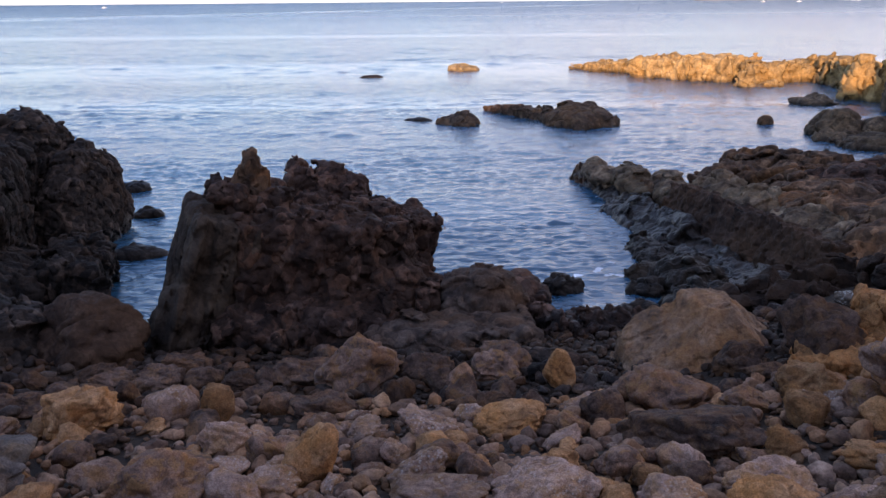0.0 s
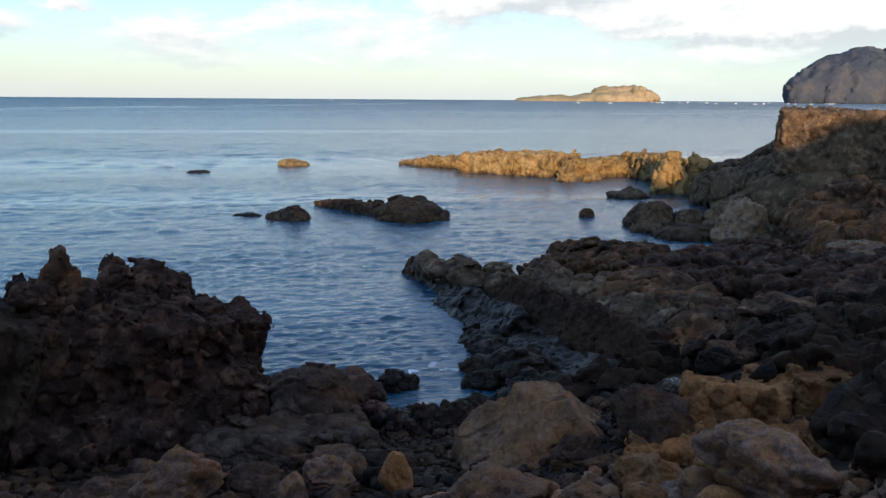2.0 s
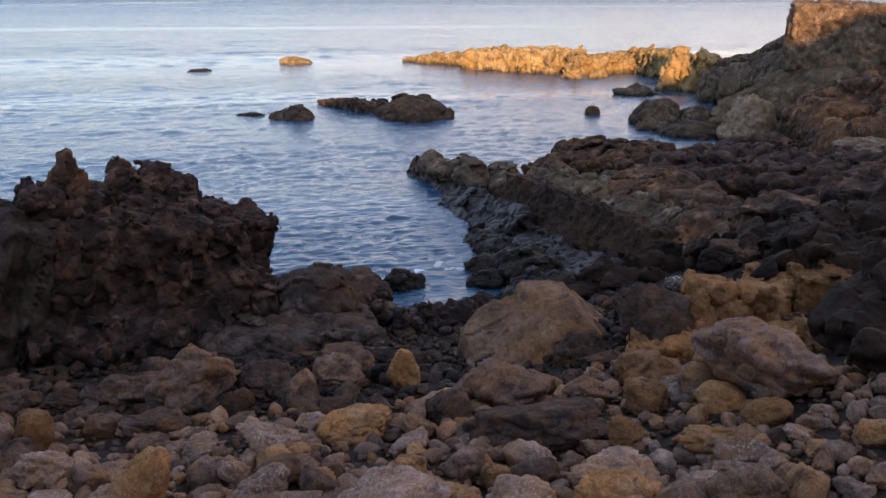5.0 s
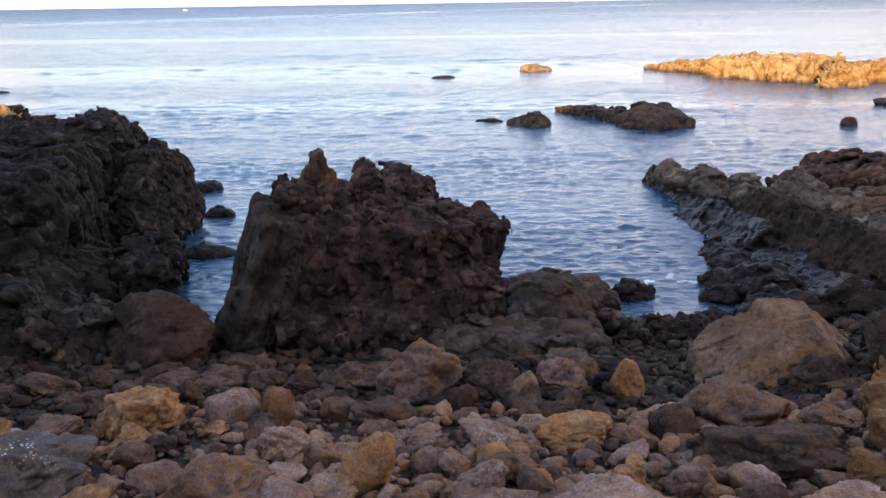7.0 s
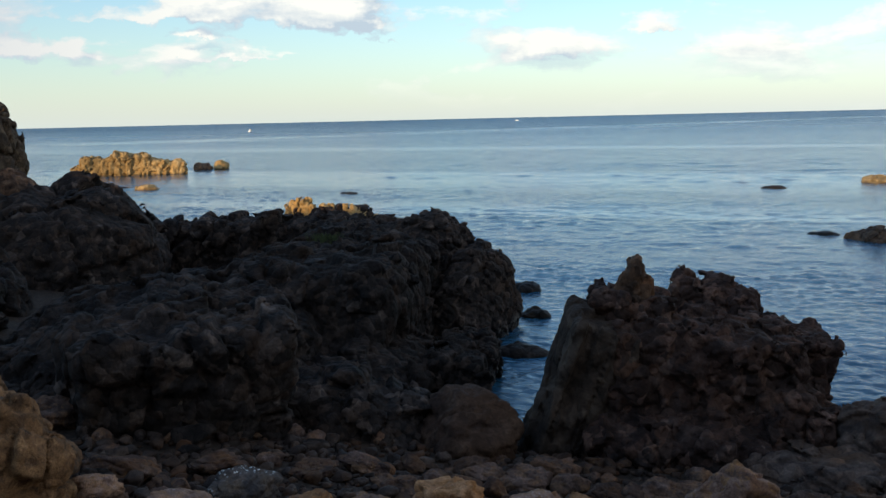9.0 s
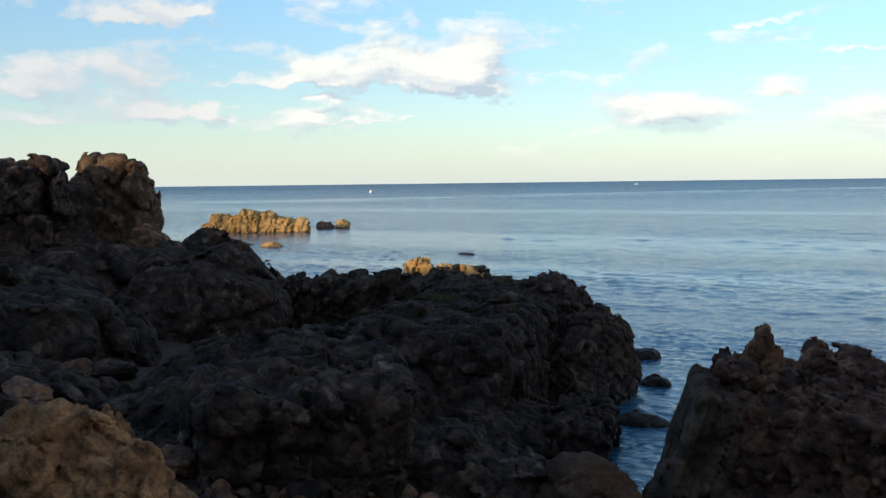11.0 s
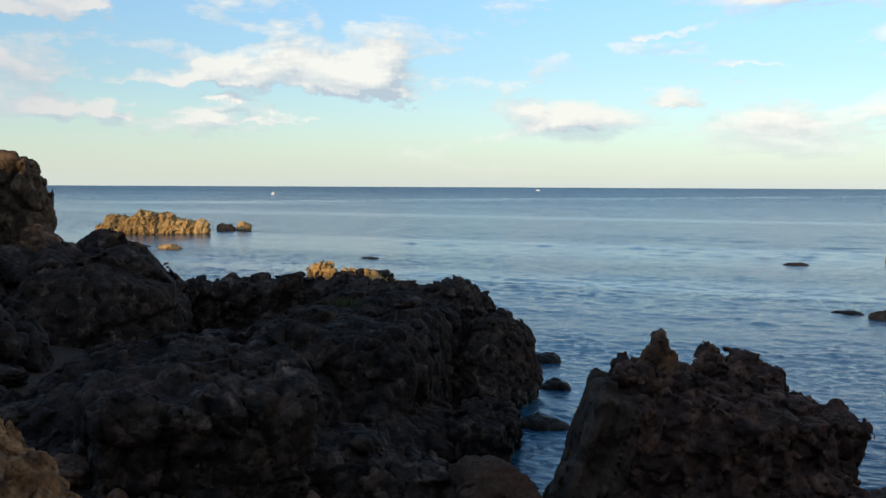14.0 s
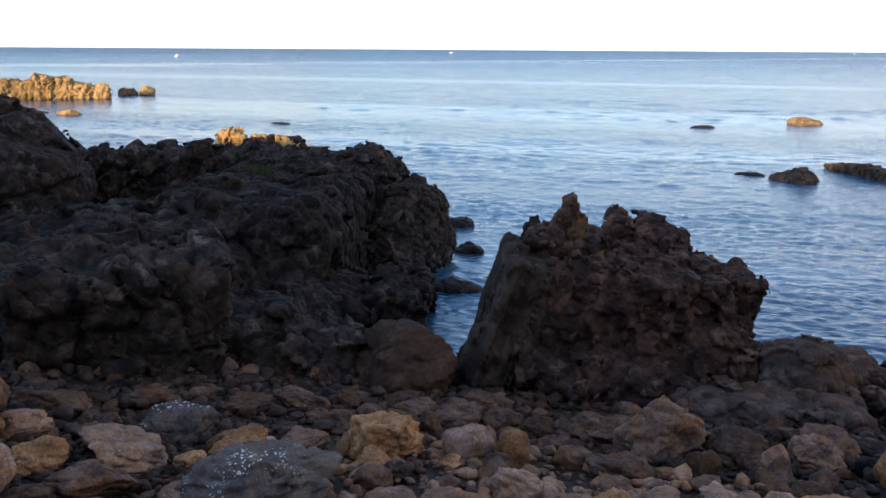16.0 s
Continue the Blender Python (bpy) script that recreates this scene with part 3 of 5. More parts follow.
def shore_height(x, y):
    """Height of the ground at plan points: beach, the terrace under the viewer and the hill behind."""
    x, y = np.asarray(x, float), np.asarray(y, float)
    edge = np.interp(x, (-60, -30, -20, -12, -7, -5.5, 3, 7, 16, 22, 40, 80), (34, 30, 26, 19, 16.5, 15.6, 16.4, 22, 30, 36, 42, 60))
    z = 0.17 * (edge - y)
    z = np.where(z > 2.2, 2.2 + 0.35 * (z - 2.2), z)
    z = z - 0.55 * np.exp(-((x - 7.0) ** 2 + (y - 18.3) ** 2) / 5) - 0.5 * np.exp(-((x - 6.6) ** 2 + (y - 10.9) ** 2) / 2.2)
    z = np.maximum(z, -2.0)
    z = z + 3.2 * (1 - smooth(y, 0.5, 5.5)) * (1 - 0.75 * smooth(y, 0.5, 3.5)) * 0.6
    along = x * math.sin(radians(SUN_TURN)) + y * math.cos(radians(SUN_TURN))
    across = x * math.cos(radians(SUN_TURN)) - y * math.sin(radians(SUN_TURN))
    crest = np.interp(across, (-200, -60, -38, -34.5, -32, -27, -15.7, -3, 0.4, 11, 14.3, 16, 20, 24, 40, 200), (9, 10.2, 10.9, 11.8, 11.8, 9.6, 10.8, 12.6, 13.3, 13.9, 13.9, 15.0, 15.3, 16.8, 18, 24))
    hill = smooth(-along, 2.5, 15.0)
    return z * (1 - hill) + crest * hill


def sheet(name, x0, x1, nx, y0, y1, ny, height, material, label, category):
    xs, ys = np.linspace(x0, x1, nx), np.linspace(y0, y1, ny)
    gx, gy = np.meshgrid(xs, ys, indexing="ij")
    v = np.stack([gx.ravel(), gy.ravel(), height(gx, gy).ravel()], 1)
    i, j = np.meshgrid(np.arange(nx - 1), np.arange(ny - 1), indexing="ij")
    a = (i * ny + j).ravel()
    ob = new(name, mesh_of(name, v, np.stack([a, a + ny, a + ny + 1, a + 1], 1)))
    ob.data.materials.append(material)
    return tagged(ob, label, category, "", "structure")


def ground_height(x, y):
    p = np.stack([x.ravel(), y.ravel(), 0 * x.ravel()], 1)
    return shore_height(x, y) + 0.12 * fbm(p / 1.3, 3, 3).reshape(x.shape)


sheet("ground", -110, 110, 330, -70, 66, 260, ground_height, mat_ground, "dark gravel and bare shore ground sloping to the sea", "ground")


def waves(x, y):
    """Height of the small waves at plan points; they die out where the sheet gets coarse and at its rim."""
    def field(turn, long_, cross, seed):
        c, s_ = math.cos(radians(turn)), math.sin(radians(turn))
        p = np.stack([(c * x + s_ * y) / cross, (c * y - s_ * x) / long_, np.full(x.shape, 0.37)], 1)
        p[:, :2] += 0.35 * np.stack([perlin(p * 0.6, seed + 1), perlin(p * 0.6 + 9.1, seed + 2)], 1)
        h = fbm(p, 2, seed)
        return h / h.std()
    gust = 0.75 + 0.25 * np.tanh(2 * field(8, 9.0, 30.0, 907))
    h = 0.0095 * field(-8, 0.19, 0.34, 901) * gust * (1 - smooth(y, 30, 50))
    h = h + 0.0122 * field(6, 0.45, 0.85, 903) * gust * (1 - smooth(y, 60, 100))
    h = h + 0.0150 * field(4, 0.95, 1.6, 909) * gust * smooth(y, 24, 48) * (1 - smooth(y, 100, 138))
    h = h + 0.030 * field(-3, 2.2, 3.6, 911) * gust * smooth(y, 55, 90) * (1 - smooth(y, 120, 139))
    h = h + 0.012 * field(3, 5.0, 13.0, 905) * (1 - smooth(y, 100, 138))
    h = h + 4.0 * h * np.abs(h)
    return h * (0.55 + 0.45 * smooth(y, 15.0, 22.0)) * smooth(y, 13.0, 13.6) * smooth(x + 1.35 * y, 0, 1.5) * smooth(1.05 * y - x, 0, 1.5)


rows_ = [13.0]
while rows_[-1] < 140:
    rows_.append(rows_[-1] + max(0.05, 1.1e-4 * rows_[-1] ** 2))
rows_[-1] = 140.0
across_ = np.linspace(-1.35, 1.05, 640)
gy, gx = np.meshgrid(np.array(rows_), across_, indexing="ij")
gx = gx * gy
near_sea = np.stack([gx.ravel(), gy.ravel(), waves(gx.ravel(), gy.ravel())], 1)
i, j = np.meshgrid(np.arange(len(rows_) - 1), np.arange(639), indexing="ij")
a = (i * 640 + j).ravel()
k = len(near_sea)
last = k - 640
outer = np.array([(-4800, -400, 0), (4800, -400, 0), (4800, 4800, 0), (-4800, 4800, 0)], float)
quads = np.concatenate([np.stack([a, a + 1, a + 641, a + 640], 1), [[k, k + 1, 639, 0], [k + 1, k + 2, k - 1, 639], [k + 2, k + 3, last, k - 1], [k + 3, k, 0, last]]])
sea = new("water", mesh_of("water", np.concatenate([near_sea, outer]), quads))
sea.data.materials.append(mat_sea)
tagged(sea, "calm blue sea with small ripples reaching the horizon", "sea", "", "structure")

# ---------------------------------------------------------------- outcrops round the cove
crag = outcrop("sea_crag", "dark brown craggy conglomerate rock at the water's edge", -2.7, 17.0)
STONY = dict(lumps=(0.12, 0.9), pebbly=(0.075, 0.26), crag=(0.05, 0.5), blocks=(0.24, 0.5, (1.0, 1.0, 1.1), (0, 10, 20)), blend=0.12)
carve("main_mass", [
    slab((-2.75, 17.1, 0.55), (1.75, 1.5, 1.75), (0, 6, 25), 0.25),
    slab((-3.7, 17.0, 1.6), (0.75, 0.9, 1.15), (0, 3, 15), 0.2),
    blob((-2.6, 15.5, 0.2), (2.0, 1.0, 0.8)),
    blob((-1.0, 16.6, 0.5), (1.2, 1.0, 0.85)),
], 0.046, mat_dark, "", seed=1, parent=crag, **STONY)
carve("pinnacle", [blob((-3.62, 16.75, 2.5), (0.27, 0.32, 0.98), (0, 4, 0)), blob((-3.86, 16.75, 2.35), (0.24, 0.32, 0.72), (0, 8, 0)), blob((-3.38, 16.8, 2.4), (0.16, 0.26, 0.74))], 0.03, mat_ridge,
      "weathered brown pinnacle", seed=31, parent=crag, lumps=(0.04, 0.5), pebbly=(0.02, 0.15), crag=(0.05, 0.35), blocks=(0.07, 0.18, (0.6, 0.8, 2.8), (0, 6, 0)), blend=0.03)
carve("back_block", [slab((-2.45, 19.0, 1.2), (0.85, 0.6, 1.0), (0, 6, 6), 0.2), blob((-2.98, 18.8, 2.3), (0.42, 0.5, 0.62)), blob((-2.40, 18.8, 2.3), (0.42, 0.5, 0.56)), blob((-1.90, 18.7, 2.2), (0.34, 0.45, 0.38))], 0.036, mat_dark, "",
      seed=32, parent=crag, **{**STONY, "lumps": (0.08, 0.5), "blocks": (0.12, 0.3, (1, 1, 1), (0, 4, 20))})
carve("side_block", [slab((-1.15, 18.3, 0.55), (0.78, 0.85, 1.42), (0, 6, 20), 0.2)], 0.038, mat_dark, "", seed=33, parent=crag, **{**STONY, "blocks": (0.13, 0.4, (1, 1, 1), (0, 4, 20)), "lumps": (0.08, 0.6)})
carve("slanted_slab", [slab((-4.50, 15.95, 0.65), (0.60, 0.95, 1.85), (3, 18, 22), 0.18), slab((-4.85, 15.2, 0.25), (0.35, 0.6, 0.85), (8, 20, 25), 0.15)], 0.038, mat_slate,
      "smooth grey slab with upright streaks", seed=34, parent=crag,
      lumps=(0.10, 0.9), pebbly=(0, 1), crag=(0.05, 0.8), blocks=(0.14, 0.45, (0.45, 1.0, 5.0), (3, 18, 22)))

ledge = outcrop("rock_ledge", "grey brown rounded rock ledge beside the crag", 0.7, 16.2)
ROUND = dict(lumps=(0.14, 0.8), pebbly=(0.03, 0.3), crag=(0.06, 0.7), blocks=(0.16, 0.55, (1.4, 1.2, 0.7), (0, 8, 10)), blend=0.15)
carve("upper_lump", [blob((0.6, 16.4, 0.45), (0.95, 0.8, 0.78))], 0.035, mat_ledge, "", seed=2, parent=ledge, **ROUND)
carve("outer_lump", [blob((1.45, 17.3, 0.35), (0.55, 0.7, 0.55)), blob((1.8, 16.4, 0.1), (0.32, 0.5, 0.42))], 0.035, mat_dark, "", seed=41, parent=ledge, **ROUND)
carve("lower_shelf", [slab((0.35, 15.3, 0.2), (1.3, 0.7, 0.42), (0, 0, 10), 0.2), blob((-0.9, 14.8, 0.2), (0.6, 0.5, 0.45))], 0.035, mat_ledge, "", seed=42, parent=ledge, **ROUND)

carve("low_rock", [blob((2.95, 16.0, 0.1), (1.05, 0.7, 0.42)), blob((2.2, 15.7, 0.15), (0.45, 0.5, 0.4))], 0.035, mat_dark,
      "low jagged dark brown rock at the waterline", "rock", lumps=(0.10, 0.5), pebbly=(0.06, 0.25), crag=(0.08, 0.5), blocks=(0.16, 0.35, (0.7, 1, 1.2), (0, 0, 0)), seed=3)
for k, (x, y, r, h) in enumerate(((2.55, 18.75, 0.46, 0.34), (2.05, 18.85, 0.18, 0.14), (3.9, 17.2, 0.35, 0.25), (4.35, 18.6, 0.5, 0.28), (3.55, 16.95, 0.25, 0.3), (4.6, 19.6, 0.55, 0.35))):
    carve("wet_rock", [blob((x, y, 0.0), (r, r * 0.9, h))], 0.035, mat_wet, "dark wet rock washed by the sea", "rock", lumps=(0.08, 0.4), pebbly=(0.03, 0.2), crag=(0, 1),
          blocks=(0.18, 0.3, (1, 1, 1), (0, 0, 0)), seed=50 + k, group="wet rocks in the cove")

ridge = outcrop("slanting_ridge", "tilted brown bedded rock ridge running into the sea", 6.5, 23.0)
FLUTES = dict(lumps=(0.08, 0.9), pebbly=(0.035, 0.16), crag=(0.05, 0.5), blocks=(0.12, 0.32, (0.7, 0.8, 2.6), (0, -26, 10)), blend=0.1)
KNOBS = dict(lumps=(0.12, 0.8), pebbly=(0.03, 0.3), crag=(0.07, 0.7), blocks=(0.22, 0.6, (1.1, 1.0, 0.8), (0, -16, 20)), blend=0.12)
carve("outer_end", [wedge((4.55, 31.6, 0.62), (6.1, 26.2, 0.85), 1.9, 0.35, 0.30)], 0.055, mat_ridge, "", seed=4, parent=ridge, **FLUTES)
for k, (x, y, z, rx, ry, rz) in enumerate(((5.15, 30.2, 0.48, 0.55, 1.7, 0.38), (5.85, 28.1, 0.58, 0.6, 1.8, 0.42), (6.6, 26.2, 0.62, 0.62, 1.5, 0.46))):
    carve("knob", [blob((x, y, z), (rx, ry, rz))], 0.045, mat_head, "brown rounded knob on its crest", seed=610 + k, parent=ridge, **KNOBS)
carve("steep_face", [wedge((6.15, 24.6, 1.25), (7.75, 17.6, 1.28), 2.3, 0.50, 0.25)], 0.042, mat_face, "dark fluted face", seed=62, parent=ridge, **FLUTES)
carve("tan_top", [blob((7.55, 24.6, 0.85), (0.75, 1.1, 0.62)), blob((7.95, 22.9, 0.9), (0.85, 1.2, 0.52)), blob((8.6, 21.0, 0.85), (1.0, 1.2, 0.50)), blob((9.0, 19.0, 0.75), (1.0, 1.1, 0.55)), blob((8.9, 17.5, 0.55), (0.9, 0.9, 0.55))], 0.045, mat_head, "tan weathered top", seed=65, parent=ridge, **KNOBS)
carve("landward_foot", [blob((7.4, 16.4, 0.75), (1.0, 0.8, 0.5)), blob((6.2, 15.6, 0.8), (0.9, 0.7, 0.4)), blob((8.3, 15.3, 1.2), (0.9, 0.8, 0.5)), blob((6.9, 17.6, 0.3), (0.8, 0.7, 0.35)), blob((5.3, 15.3, 0.7), (0.7, 0.6, 0.35))], 0.04, mat_face, "jumbled dark rock at its landward foot", seed=66, parent=ridge,
      **{**KNOBS, "blocks": (0.35, 0.5, (1, 1, 1), (0, 20, 30))})
carve("dark_bench", [beam((4.75, 31.0, -0.45), (5.45, 26.5, -0.2), 0.6, 0.5, 32, 0.1), beam((5.4, 27.0, -0.15), (6.0, 22.0, 0.05), 0.65, 0.5, 34, 0.1), beam((5.9, 22.2, 0.0), (6.5, 17.6, 0.2), 0.5, 0.3, 20, 0.1)], 0.045, mat_bench, "dark grey wet bench along its foot", seed=64, parent=ridge,
      lumps=(0.16, 0.9), pebbly=(0.02, 0.3), crag=(0.08, 0.7), blocks=(0.20, 0.6, (0.8, 2.0, 0.8), (0, 25, 6)), blend=0.12)
carve("wet_foot", [blob((5.1, 21.6, 0.0), (0.6, 1.4, 0.35)), blob((5.35, 19.0, 0.1), (0.8, 1.3, 0.5)), blob((5.1, 17.2, 0.1), (0.9, 0.8, 0.5))], 0.045, mat_wet, "dark wet rock at the foot", seed=63, parent=ridge,
      lumps=(0.12, 0.6), pebbly=(0.05, 0.3), crag=(0.08, 0.6), blocks=(0.24, 0.5, (1, 1, 1), (0, 0, 0)))


def foam(x, y, size, seed):
    """A thin broken patch of surf foam."""
    side, cell = 40, size / 20
    u, v = np.meshgrid(np.arange(side), np.arange(side), indexing="ij")
    p = np.stack([(u * cell + x).ravel(), (v * cell + y).ravel(), np.full(u.size, 3.0)], 1)
    far = np.hypot(u - 20, v - 20).ravel() / 20
    keep = (fbm(p * 2.6, 4, seed) - 0.55 * far + 0.12).reshape(side, side) > 0
    e = np.argwhere(keep[:-1, :-1])
    grid = np.stack([(u * cell + x - size).ravel(), (v * cell + y - size).ravel(), 0.012 + 0.006 * perlin(p * 9, seed)], 1)
    a = e[:, 0] * side + e[:, 1]
    ob = new("foam", mesh_of("foam", grid, np.stack([a, a + side, a + side + 1, a + 1], 1)))
    ob.data.materials.append(mat_foam)
    return tagged(ob, "thin white surf foam between wet rocks", "foam", "", "stuff")


for k, (x, y, r) in enumerate(((5.48, 22.73, 0.45), (5.04, 21.67, 0.40), (5.18, 20.83, 0.40), (3.62, 20.50, 0.50), (3.94, 19.82, 0.40), (4.25, 19.18, 0.40), (4.34, 16.50, 0.35), (5.01, 31.33, 0.55), (4.94, 28.52, 0.45), (5.09, 25.57, 0.40), (5.19, 24.11, 0.40), (2.79, 19.64, 0.35), (2.13, 19.24, 0.30), (-5.51, 15.45, 0.30), (4.68, 19.16, 0.35))):
    foam(x, y, r, 180 + k)

shore = outcrop("shore_outcrop", "broad dark brown shore outcrop with jagged top", 11.5, 21.0)
JAGGED = dict(lumps=(0.2, 1.2), pebbly=(0.06, 0.5), crag=(0.15, 1.0), blocks=(0.45, 1.0, (0.9, 1.2, 1.0), (0, 15, 30)), blend=0.2)
carve("sea_crest", [beam((8.9, 29.4, -0.1), (12.0, 25.2, 0.5), 1.4, 1.1, 8, 0.2)], 0.07, mat_ridge, "", seed=5, parent=shore, **JAGGED)
carve("back_crest", [beam((12.0, 25.4, 0.5), (14.2, 18.0, 1.2), 1.9, 1.1, 8, 0.2)], 0.08, mat_dark, "", seed=71, parent=shore, **JAGGED)
carve("middle_shelf", [blob((9.7, 22.2, 0.4), (2.0, 3.6, 1.1)), blob((10.3, 17.4, 0.8), (2.4, 2.6, 1.05))], 0.075, mat_ridge, "", seed=72, parent=shore, **JAGGED)
carve("near_shelf", [blob((12.2, 13.8, 1.0), (2.6, 2.4, 1.15)), blob((16.0, 16.0, 1.2), (2.5, 3.0, 1.5))], 0.08, mat_dark, "", seed=73, parent=shore, **JAGGED)
carve("broken_ground", [blob((9.6, 12.4, 2.0), (2.2, 1.7, 0.5)), blob((12.6, 12.4, 2.3), (2.4, 2.0, 0.6)), blob((8.6, 10.2, 2.25), (1.6, 1.3, 0.45)), blob((11.4, 10.0, 2.4), (1.8, 1.4, 0.5)), blob((9.6, 15.0, 1.55), (1.4, 1.2, 0.55)), blob((7.3, 9.3, 2.2), (1.1, 1.0, 0.4)), blob((9.0, 8.0, 2.35), (1.5, 1.2, 0.45)), blob((11.0, 15.8, 1.65), (1.6, 1.3, 0.6)), blob((13.4, 15.6, 2.05), (1.8, 1.5, 0.6)), blob((6.6, 8.2, 2.25), (0.9, 0.8, 0.35)), blob((7.8, 12.2, 1.75), (1.0, 0.9, 0.4)), blob((7.9, 10.5, 1.95), (0.8, 0.8, 0.4)), blob((7.0, 9.7, 1.9), (0.8, 0.6, 0.35))], 0.07, mat_face, "jumbled dark broken ground", seed=75, parent=shore,
      **{**JAGGED, "blocks": (0.5, 0.6, (1, 1, 1), (0, 20, 30))})
carve("low_shelf", [blob((9.3, 13.6, 0.9), (1.7, 1.5, 0.95)), blob((11.0, 11.2, 1.3), (1.9, 1.6, 0.9)), blob((14.0, 11.5, 1.6), (2.0, 1.8, 1.0))], 0.06, mat_dark, "", seed=74, parent=shore, **JAGGED)

head = outcrop("rocky_headland", "brown rocky headland with a square block on top", 25.0, 42.0)
ROUGH = dict(lumps=(0.35, 2.0), pebbly=(0.14, 0.7), crag=(0.16, 1.6), blocks=(0.9, 2.4, (1.0, 1.2, 0.8), (0, 10, 30)), blend=0.3)
carve("summit_block", [slab((24.7, 38.2, 4.1), (2.35, 1.8, 1.5), (0, 2, -32), 0.25), slab((27.5, 36.6, 3.5), (1.2, 1.5, 1.25), (0, 8, -32), 0.3)], 0.09, mat_head, "", seed=6, parent=head, lumps=(0.2, 1.4), pebbly=(0.06, 0.4), crag=(0.12, 1.0), blocks=(0.22, 0.7, (1, 1, 1.8), (0, 0, 20)))
carve("main_mass", [blob((25.8, 40.3, 1.2), (4.6, 5.4, 3.1)), blob((29.8, 34.5, 1.4), (5.5, 5.0, 2.4))], 0.15, mat_head, "", seed=81, parent=head, **ROUGH)
carve("long_spur", [blob((26.7, 49.5, 0.5), (2.5, 5.0, 1.8)), blob((22.0, 54.5, 0.0), (1.6, 1.0, 0.4))], 0.11, mat_head, "", seed=82, parent=head, **ROUGH)
# Paler than the headland behind: part of its sunlight is in the colour.
carve("end_rock", [slab((25.5, 57.6, 0.7), (0.7, 1.6, 1.75), (0, 18, -20), 0.25), slab((26.9, 56.8, 0.5), (0.9, 1.8, 1.75), (0, 22, -20), 0.3)], 0.09, mat_far, "rock fins, sunlight put into their pale colour", seed=83, parent=head, lumps=(0.25, 1.4), pebbly=(0.08, 0.6), crag=(0.2, 1.2), blocks=(0.5, 1.2, (0.7, 1, 1.6), (0, 0, 0)))
carve("inner_slope", [blob((21.2, 27.0, 0.6), (3.2, 4.4, 1.5)), blob((22.8, 33.0, 0.9), (2.8, 3.6, 1.6))], 0.09, mat_ridge, "", seed=84, parent=head, **ROUGH)
for k, (x, y, r, h, m) in enumerate(((17.9, 42.0, 1.3, 1.2, "d"), (19.4, 41.0, 0.9, 1.0, "d"), (18.0, 38.3, 1.5, 0.6, "d"), (20.8, 39.8, 1.3, 1.3, "d"), (19.4, 38.0, 1.0, 0.7, "d"), (17.0, 40.0, 0.9, 0.5, "d"), (20.9, 36.0, 1.2, 0.8, "d"))):
    carve("shore_boulder", [blob((x, y, 0.0), (r, r, h))], 0.08, mat_head, "brown boulder standing in the shallows below the headland", "boulder", lumps=(0.15, 1.0), pebbly=(0.04, 0.5), crag=(0.08, 0.8),
          blocks=(0.25, 0.9, (1, 1, 1), (0, 0, 0)), seed=90 + k, group="boulders below the headland")

reef = outcrop("sunlit_reef", "long low reef of golden brown rock in sunlight", 20.0, 73.0, "reef")
FIN = dict(lumps=(0.34, 1.8), pebbly=(0.06, 0.5), crag=(0.24, 1.0), blocks=(0.42, 0.9, (0.6, 1.0, 1.5), (0, 22, -30)), blend=0.3)
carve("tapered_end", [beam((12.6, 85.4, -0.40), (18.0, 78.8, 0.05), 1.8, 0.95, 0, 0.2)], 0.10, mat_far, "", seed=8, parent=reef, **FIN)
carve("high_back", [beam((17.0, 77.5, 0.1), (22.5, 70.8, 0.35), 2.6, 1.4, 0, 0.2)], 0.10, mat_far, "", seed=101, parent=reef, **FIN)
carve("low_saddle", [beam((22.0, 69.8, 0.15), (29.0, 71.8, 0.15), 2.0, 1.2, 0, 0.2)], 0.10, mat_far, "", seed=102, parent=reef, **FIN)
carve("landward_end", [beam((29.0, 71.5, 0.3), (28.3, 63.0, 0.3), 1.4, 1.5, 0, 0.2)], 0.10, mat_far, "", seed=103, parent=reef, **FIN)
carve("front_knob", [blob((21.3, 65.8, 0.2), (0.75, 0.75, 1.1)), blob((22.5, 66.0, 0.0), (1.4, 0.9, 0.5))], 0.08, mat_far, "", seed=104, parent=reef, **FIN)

SMALL = dict(lumps=(0.10, 1.2), pebbly=(0.04, 0.4), crag=(0.05, 0.8), blocks=(0.26, 0.9, (0.9, 1, 1.2), (0, 0, 30)))
FLAT = dict(lumps=(0.06, 0.6), pebbly=(0.02, 0.4), crag=(0, 1), blocks=(0.06, 0.5, (1, 1, 1), (0, 0, 0)))
carve("islet", [beam((3.0, 53.0, -0.15), (6.0, 47.8, 0.0), 0.9, 0.5, 0, 0.15), blob((6.9, 46.9, 0.0), (1.9, 2.5, 1.0))], 0.07, mat_islet, "low dark brown rock islet in the sea", "islet", seed=9, **SMALL)
carve("islet", [blob((1.15, 46.9, 0.0), (0.85, 1.3, 0.66)), blob((0.4, 47.0, -0.05), (0.75, 0.9, 0.42))], 0.05, mat_islet, "small dark rock standing in the sea", "islet", seed=10, **SMALL)
carve("flat_rock", [blob((-1.3, 48.4, -0.08), (0.8, 0.5, 0.22))], 0.05, mat_wet, "flat wet rock awash in the sea", "rock", seed=11, **FLAT)
carve("islet", [blob((1.9, 84.0, 0.0), (1.45, 1.8, 0.62))], 0.08, mat_far, "small golden rock islet in sunlight", "islet", seed=12, **SMALL)
carve("flat_rock", [blob((-5.8, 77.2, -0.06), (1.0, 0.8, 0.25))], 0.06, mat_wet, "flat dark rock awash in the sea", "rock", seed=13, **FLAT)
